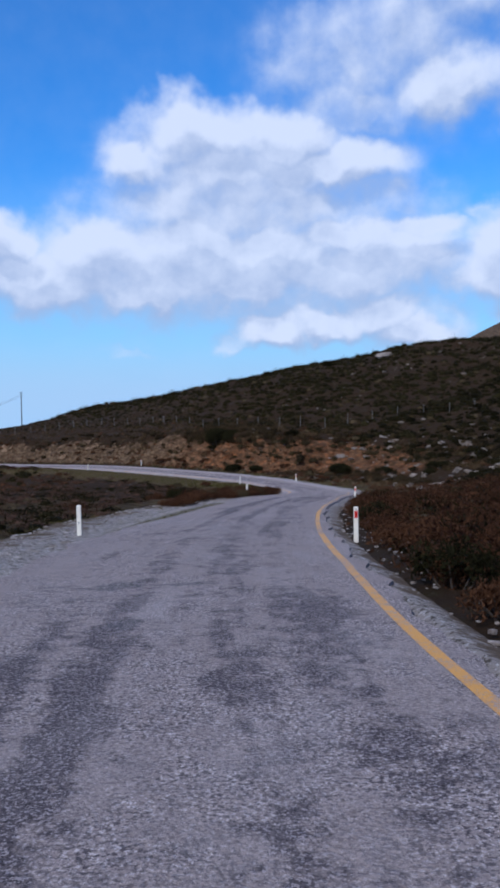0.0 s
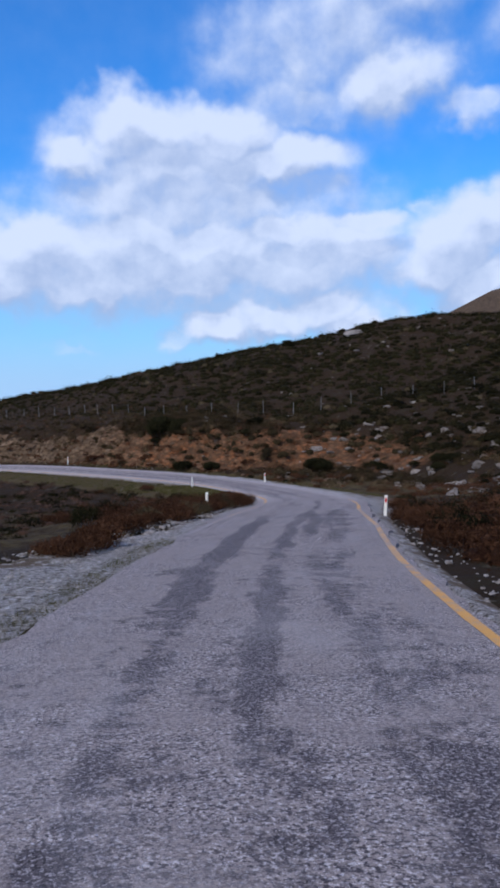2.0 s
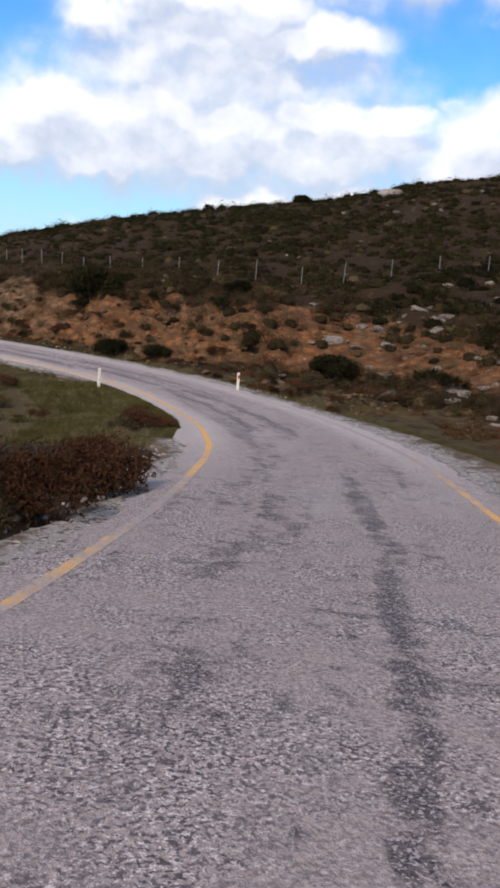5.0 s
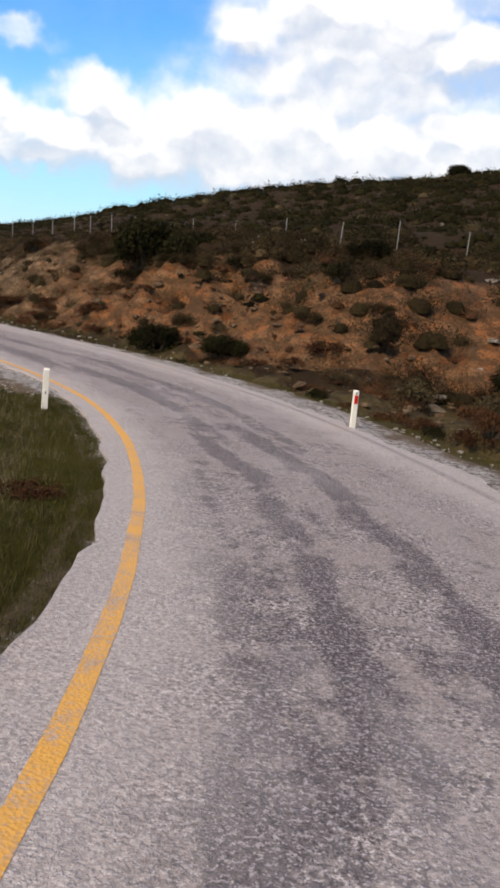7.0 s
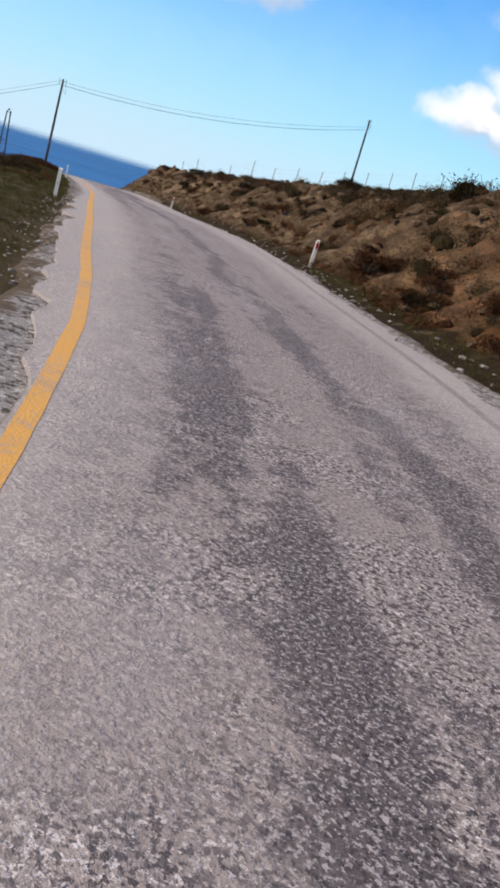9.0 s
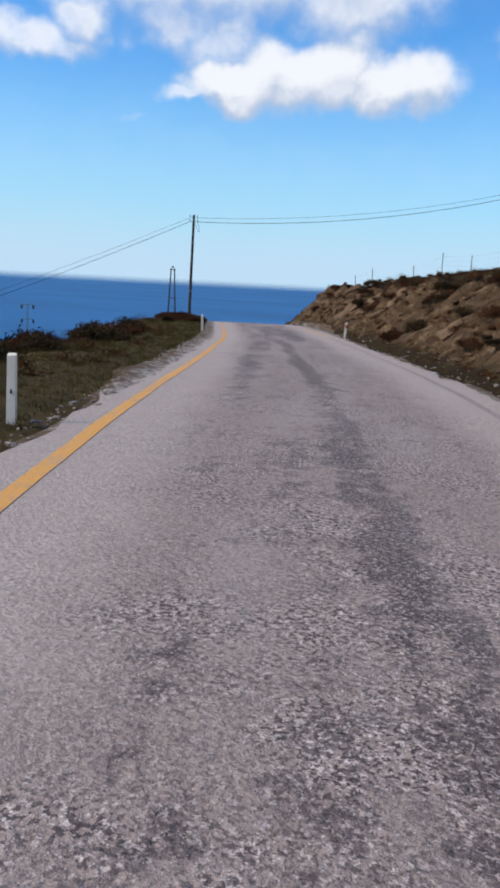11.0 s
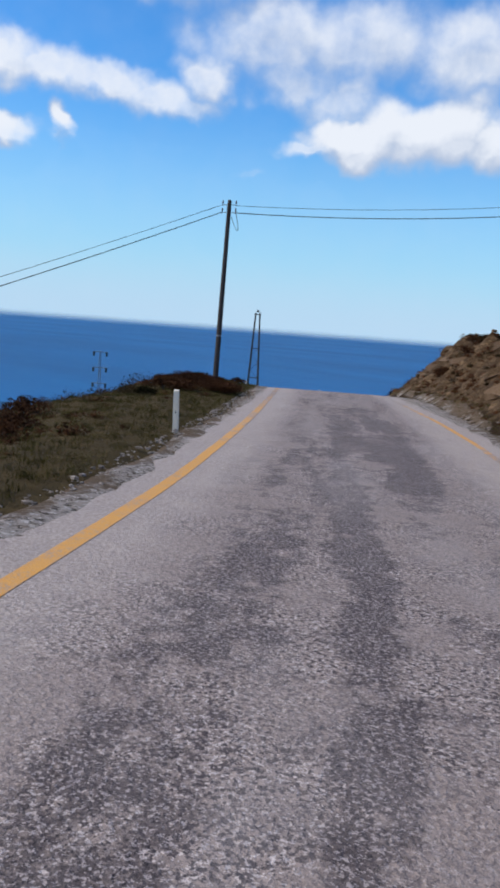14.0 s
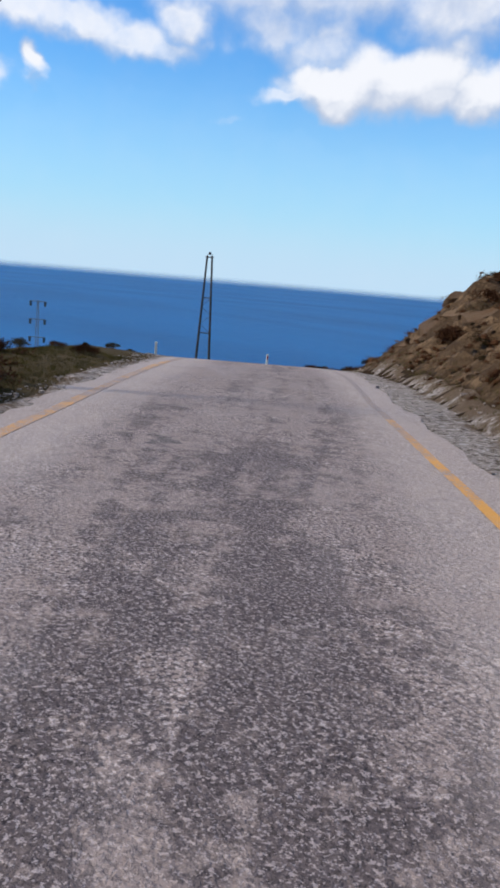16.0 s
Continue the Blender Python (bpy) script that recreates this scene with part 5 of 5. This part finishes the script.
scrub("bank_russet", LEAF_BROWN, "russet shrubs scattered over the bank", along_road(112, 216, 5.2, 8.6), 170, 0.3, 0.7, 480, 0.05, 0.85, 0.6, thin=0.3)
scrub("crag_foot", LEAF_BROWN, "russet brush at the end of the rock cutting", along_road(224, 240, 4.8, 8.0), 60, 0.4, 0.8, 400, 0.055, 0.8, 0.6)
scrub("crag_brush", LEAF_BROWN, "russet brush growing between the rock slabs", along_road(186, 224, 5.0, 9.4), 190, 0.3, 0.62, 420, 0.055, 0.8, 0.6)
scrub("crag_shrubs", LEAF_THICK, "dark shrubs rooted between the rock slabs", along_road(186, 222, 5.2, 9.2), 60, 0.3, 0.6, 420, 0.055, 0.85, 0.6)
scrub("crag_top", LEAF_THICK, "dark scrub on top of the rock cutting", along_road(196, 224, 8.2, 11.5), 80, 0.35, 0.7, 420, 0.055, 0.9, 0.6)
scrub("bend_brush", LEAF_BROWN, "russet brush round the guide post inside the bend", along_road(75, 94.5, -8.2, -4.7), 80, 0.55, 0.95, 460, 0.055, 0.9, 0.6, free=True)
scrub("tip_brush", LEAF_BROWN, "rounded russet bush at the edge of the seal", along_road(92.6, 95.6, -4.8, -4.2), 9, 0.5, 0.72, 560, 0.055, 1.0, 0.6, free=True)
scrub("verge_weeds", GRASS, "low green and brown weeds in the turf inside the bend", along_road(103, 128, -8.5, -3.9), 120, 0.12, 0.34, 160, 0.11, 0.7, 0.4, free=True)
scrub("coast_weeds", LEAF_BROWN, "low russet weeds in the turf above the sea", along_road(150, 212, -8.5, -5.0), 130, 0.12, 0.4, 160, 0.11, 0.7, 0.4, free=True)
scrub("flat_brush", LEAF_BROWN, "low russet brush on the flat ground below the bank", flat_ground, 420, 0.25, 0.55, 260, 0.065, heart_size=0.5)
scrub("foot_brush", LEAF_BROWN, "low russet brush at the foot of the bank", bank_foot, 460, 0.22, 0.52, 330, 0.066, 0.8, 0.5)
scrub("roadside_thicket", LEAF_BROWN, "dense russet thicket beside the road", thicket, 520, 0.6, 1.2, 340, 0.06, 0.9, 0.7)
scrub("coast_scrub", LEAF_BROWN, "brown scrub on the slope above the sea", coast, 520, 0.4, 0.85, 300, 0.062, 0.7, 0.6)


def grass(name, mat, label, stretches, height):
    """Tufts of thin blades beside the road."""
    out = []
    for s0, s1, a0, a1, tufts, blades in stretches:
        s, a = rng.uniform(s0, s1, tufts), rng.uniform(a0, a1, tufts)
        i = np.searchsorted(STATION, s)
        on = STATION[i] - s
        x, y = LINE[i, 0] + ACROSS[i, 0] * a - ALONG[i, 0] * on, LINE[i, 1] + ACROSS[i, 1] * a - ALONG[i, 1] * on
        z = ground_height(x, y)[0]
        base = np.repeat(np.stack([x, y, z], 1), blades, 0) + rng.normal(size=(tufts * blades, 3)) * [0.07, 0.07, 0.0]
        n = len(base)
        h = height * rng.uniform(0.5, 1.3, (n, 1))
        lean = rng.normal(size=(n, 3)) * [0.4, 0.4, 0]
        side = unit(np.cross(rng.normal(size=(n, 3)), [0, 0, 1])) * 0.0045
        out.append(np.stack([base - side, base + side, base + (np.array([0, 0, 1]) + lean) * h], 1).reshape(-1, 3))
    tagged(new(name, quads_object(name, np.concatenate(out), mat, 3)), label, "grass", kind="stuff")


grass("verge_grass", GRASS, "short olive-brown turf on the road's verge", ((118, 216, -9.0, -4.1, 9000, 13), (104, 122, -7.5, -3.15, 4600, 15), (111, 121, -4.1, -3.0, 3600, 15), (101, 113, -4.1, -3.0, 5200, 15), (98, 104, -7.5, -4.2, 1200, 20), (98, 150, 4.1, 5.4, 1500, 14), (8, 62, -6.6, -3.7, 1500, 10), (42, 66, -3.3, -2.62, 1500, 12), (140, 230, 4.0, 5.2, 1200, 12)), 0.10)
grass("dry_grass", STRAW, "dry straw-coloured grass tufts", ((98, 124, -8.0, -4.0, 420, 16), (104, 121, -4.3, -3.5, 120, 12), (150, 214, -10.0, -6.5, 300, 14), (98, 107, -5.4, -3.5, 160, 14), (58, 98, -6.5, -4.0, 90, 9), (10, 60, -12, -6, 160, 9)), 0.2)


# ---------------------------------------------------------------- rocks and stones
def stone_mesh(name, seed, flat=0.7, detail=2, mat=ROCK):
    r = random.Random(seed)
    bm = bmesh.new()
    bmesh.ops.create_icosphere(bm, subdivisions=detail, radius=1.0)
    planes = [Vector((0, 0, 1)), Vector((0, 0, -1))] + [Vector((r.gauss(0, 1), r.gauss(0, 1), r.gauss(0, 1))).normalized() for _ in range(9)]
    for v in bm.verts:
        for p in planes:
            over = v.co.dot(p) - 0.5
            if over > 0:
                v.co -= p * over * 0.9
        v.co *= 1 + 0.12 * noise.noise(v.co * 2.5 + Vector((seed, 0, 0)))
        v.co.z *= flat
    me = bpy.data.meshes.new(name)
    bm.to_mesh(me)
    bm.free()
    me.materials.append(mat)
    return me


ROCKS = [stone_mesh("rock", 5 + k, 0.6 + 0.12 * k) for k in range(4)]
PALE_ROCKS = [stone_mesh("rock", 15 + k, 0.6 + 0.12 * k, mat=LIMESTONE) for k in range(3)]
for s0, s1, a0, a1, count, r0, r1, text in (
    (180, 230, 5.3, 9.0, 26, 0.35, 0.9, "tan weathered bedrock slab in the road cutting"),
    (140, 182, 5.2, 8.8, 26, 0.25, 0.7, "tan boulder in the earth bank"),
    (124, 140, 5.8, 9.0, 20, 0.12, 0.36, "tan stone stuck in the red earth bank"),
    (88, 124, 8.5, 24.0, 110, 0.25, 0.85, "pale limestone boulder on the scrubby slope"),
):
    for _ in range(count):
        p = on_road(random.uniform(s0, s1), random.uniform(a0, a1))
        r = random.uniform(r0, r1)
        rock = new("rock", random.choice(PALE_ROCKS if text.startswith("pale") else ROCKS))
        rock.matrix_world = Matrix.Translation((p.x, p.y, ground_at(p.x, p.y) - (0.42 if s0 > 130 else 0.15) * r)) @ pose(0, 0, 0, random.uniform(8, 26), random.uniform(-20, -4), random.uniform(20, 70) if s0 > 130 else random.uniform(0, 360)) @ Matrix.Diagonal((r * random.uniform(1, 1.6), r, r * random.uniform(0.6, 0.9), 1))
        tagged(rock, text, "rock", "rocks along the bank")


def slab_mesh(seed):
    """A split bed of rock: a thick uneven plate with broken corners."""
    r = random.Random(seed)
    bm = bmesh.new()
    bmesh.ops.create_cube(bm, size=1.0)
    bmesh.ops.subdivide_edges(bm, edges=list(bm.edges), cuts=2, use_grid_fill=True)
    for v in bm.verts:
        side = Vector((v.co.x, v.co.y, 0)).length
        v.co.x += r.uniform(-0.09, 0.09)
        v.co.y += r.uniform(-0.09, 0.09)
        v.co.z += r.uniform(-0.10, 0.10) - 0.25 * max(0.0, side - 0.5) * (1 if v.co.z > 0 else -1)
    me = bpy.data.meshes.new("rock")
    bm.to_mesh(me)
    bm.free()
    me.materials.append(ROCK)
    return me


SLABS = [slab_mesh(70 + k) for k in range(6)]
for s0, s1, a0, a1, count, big in ((189, 231, 5.6, 9.0, 24, 1.25), (146, 187, 5.8, 9.0, 26, 0.7)):
    for _ in range(count):
        s, a = random.uniform(s0, s1), random.uniform(a0, a1)
        p = on_road(s, a)
        i = int(np.searchsorted(STATION, s))
        out = Vector((ACROSS[i, 0], ACROSS[i, 1], 0))
        way = Vector((ALONG[i, 0], ALONG[i, 1], 0))
        dip = radians(random.uniform(26, 42))
        up_dip = (out * math.cos(dip) + Vector((0, 0, 1)) * math.sin(dip) + way * random.uniform(-0.25, 0.25)).normalized()
        strike = (way - up_dip * way.dot(up_dip)).normalized()
        m = Matrix((strike, up_dip, strike.cross(up_dip))).transposed().to_4x4()
        if m.determinant() < 0:
            m = m @ Matrix.Diagonal((1, 1, -1, 1))
        slab = new("rock", random.choice(SLABS))
        slab.matrix_world = Matrix.Translation((p.x, p.y, ground_at(p.x, p.y) - 0.20 * big)) @ m @ Matrix.Diagonal((big * random.uniform(1.0, 2.6), big * random.uniform(0.7, 1.6), big * random.uniform(0.28, 0.6), 1))
        tagged(slab, "tilted tan bedrock slab standing out of the cutting", "rock", "bedrock slabs in the cutting")


outcrop = new("rock", PALE_ROCKS[1])
outcrop.matrix_world = Matrix.Translation((32.0, 160.8, ground_at(32.0, 160.8) + 0.5)) @ pose(0, 0, 0, 8, -6, 30) @ Matrix.Diagonal((2.4, 1.6, 1.3, 1))
tagged(outcrop, "pale limestone outcrop on the hill's ridge", "rock")


def pebbles(name, label, stretches, mat=ROCK):
    """Loose stones: squared-off lumps, each its own size and turn."""
    ball = bmesh.new()
    bmesh.ops.create_icosphere(ball, subdivisions=1, radius=1.0)
    ball.verts.ensure_lookup_table()
    base = np.array([v.co[:] for v in ball.verts])
    tri = [[v.index for v in f.verts] for f in ball.faces]
    ball.free()
    out = []
    for s0, s1, a0, a1, count, r0, r1 in stretches:
        s, a = rng.uniform(s0, s1, count), rng.uniform(a0, a1, count)
        i = np.searchsorted(STATION, s)
        on = STATION[i] - s
        x, y = LINE[i, 0] + ACROSS[i, 0] * a - ALONG[i, 0] * on, LINE[i, 1] + ACROSS[i, 1] * a - ALONG[i, 1] * on
        z = ground_height(x, y)[0] + 0.03
        r = r0 * (r1 / r0) ** (rng.random(count) ** 2)
        shape = np.clip(base[None] * (1 + 0.12 * rng.normal(size=(count, len(base), 1))), -0.72, 0.72) * (1 + 0.25 * rng.normal(size=(count, 1, 3))) * r[:, None, None] * [1, 1, 0.55]
        turn = rng.uniform(0, 6.28, count)
        c, q = np.cos(turn)[:, None], np.sin(turn)[:, None]
        v = np.stack([shape[..., 0] * c - shape[..., 1] * q, shape[..., 0] * q + shape[..., 1] * c, shape[..., 2]], -1) + np.stack([x, y, z], 1)[:, None]
        out.append(v[:, tri].reshape(-1, 3))
    tagged(new(name, quads_object(name, np.concatenate(out), mat, 3)), label, "stones", kind="stuff")


pebbles("loose_stones", "loose pale limestone chips on the verges", (
    (10, 80, -6.2, -3.4, 2600, 0.03, 0.15), (46, 68, -3.7, -2.75, 1200, 0.025, 0.10), (80, 104, -4.6, -3.3, 300, 0.025, 0.10), (120, 150, -4.5, -3.3, 500, 0.02, 0.08), (150, 215, -4.1, -3.3, 1700, 0.02, 0.08), (215, 235, -4.5, -3.3, 300, 0.025, 0.08), (10, 235, 3.3, 4.7, 1500, 0.025, 0.09)), PALE_CHIPS)
pebbles("bank_stones", "loose tan stones on the earth bank", ((112, 140, 5.0, 11.0, 1100, 0.04, 0.22), (140, 228, 4.8, 9.0, 900, 0.04, 0.25)))
pebbles("hill_stones", "pale limestone outcrops among the hillside scrub", ((60, 150, 10, 80, 200, 0.25, 0.7), (84, 125, 10, 30, 150, 0.2, 0.6)), LIMESTONE)


# ---------------------------------------------------------------- a ship out at sea
def small_ship(x, y, turn):
    ship = new("ship")
    bm = bmesh.new()
    half = [(-11, 1.6), (-9, 2.6), (0, 2.9), (6, 2.4), (9.5, 1.2), (12, 0.1)]
    lows = [bm.verts.new((a, side * b * 0.8, -0.6)) for side in (1, -1) for a, b in half]
    tops = [bm.verts.new((a * 1.03, side * b, 1.7 + max(0, a) * 0.09)) for side in (1, -1) for a, b in half]
    n = len(half)
    for o in (0, n):
        for k in range(n - 1):
            f = (lows[o + k], lows[o + k + 1], tops[o + k + 1], tops[o + k])
            bm.faces.new(f if o else f[::-1])
    for k in range(n - 1):
        bm.faces.new((tops[k], tops[k + 1], tops[n + k + 1], tops[n + k]))
    bm.faces.new((lows[0], tops[0], tops[n], lows[n]))
    part("hull", bm, SHIP_BLUE, ship)
    part("cabin", box(bmesh.new(), -4, 0, 3.0, 8, 4.2, 2.4, 0.2), SHIP_WHITE, ship)
    part("bridge", box(bmesh.new(), -3, 0, 5.0, 4, 3.6, 1.8, 0.2), SHIP_WHITE, ship)
    part("mast", tube(bmesh.new(), (-3.5, 0, 5.8), (-3.5, 0, 9.5), 0.15, 0.08, 8), STEEL, ship)
    part("funnel", tube(bmesh.new(), (-6, 0, 4.0), (-6.3, 0, 6.6), 0.7, 0.6, 12), SHIP_WHITE, ship)
    ship.matrix_world = pose(x, y, -44.9, 0, 0, turn)
    tagged(ship, "small white ship far out on the sea", "ship")


small_ship(-809, 396, 70)
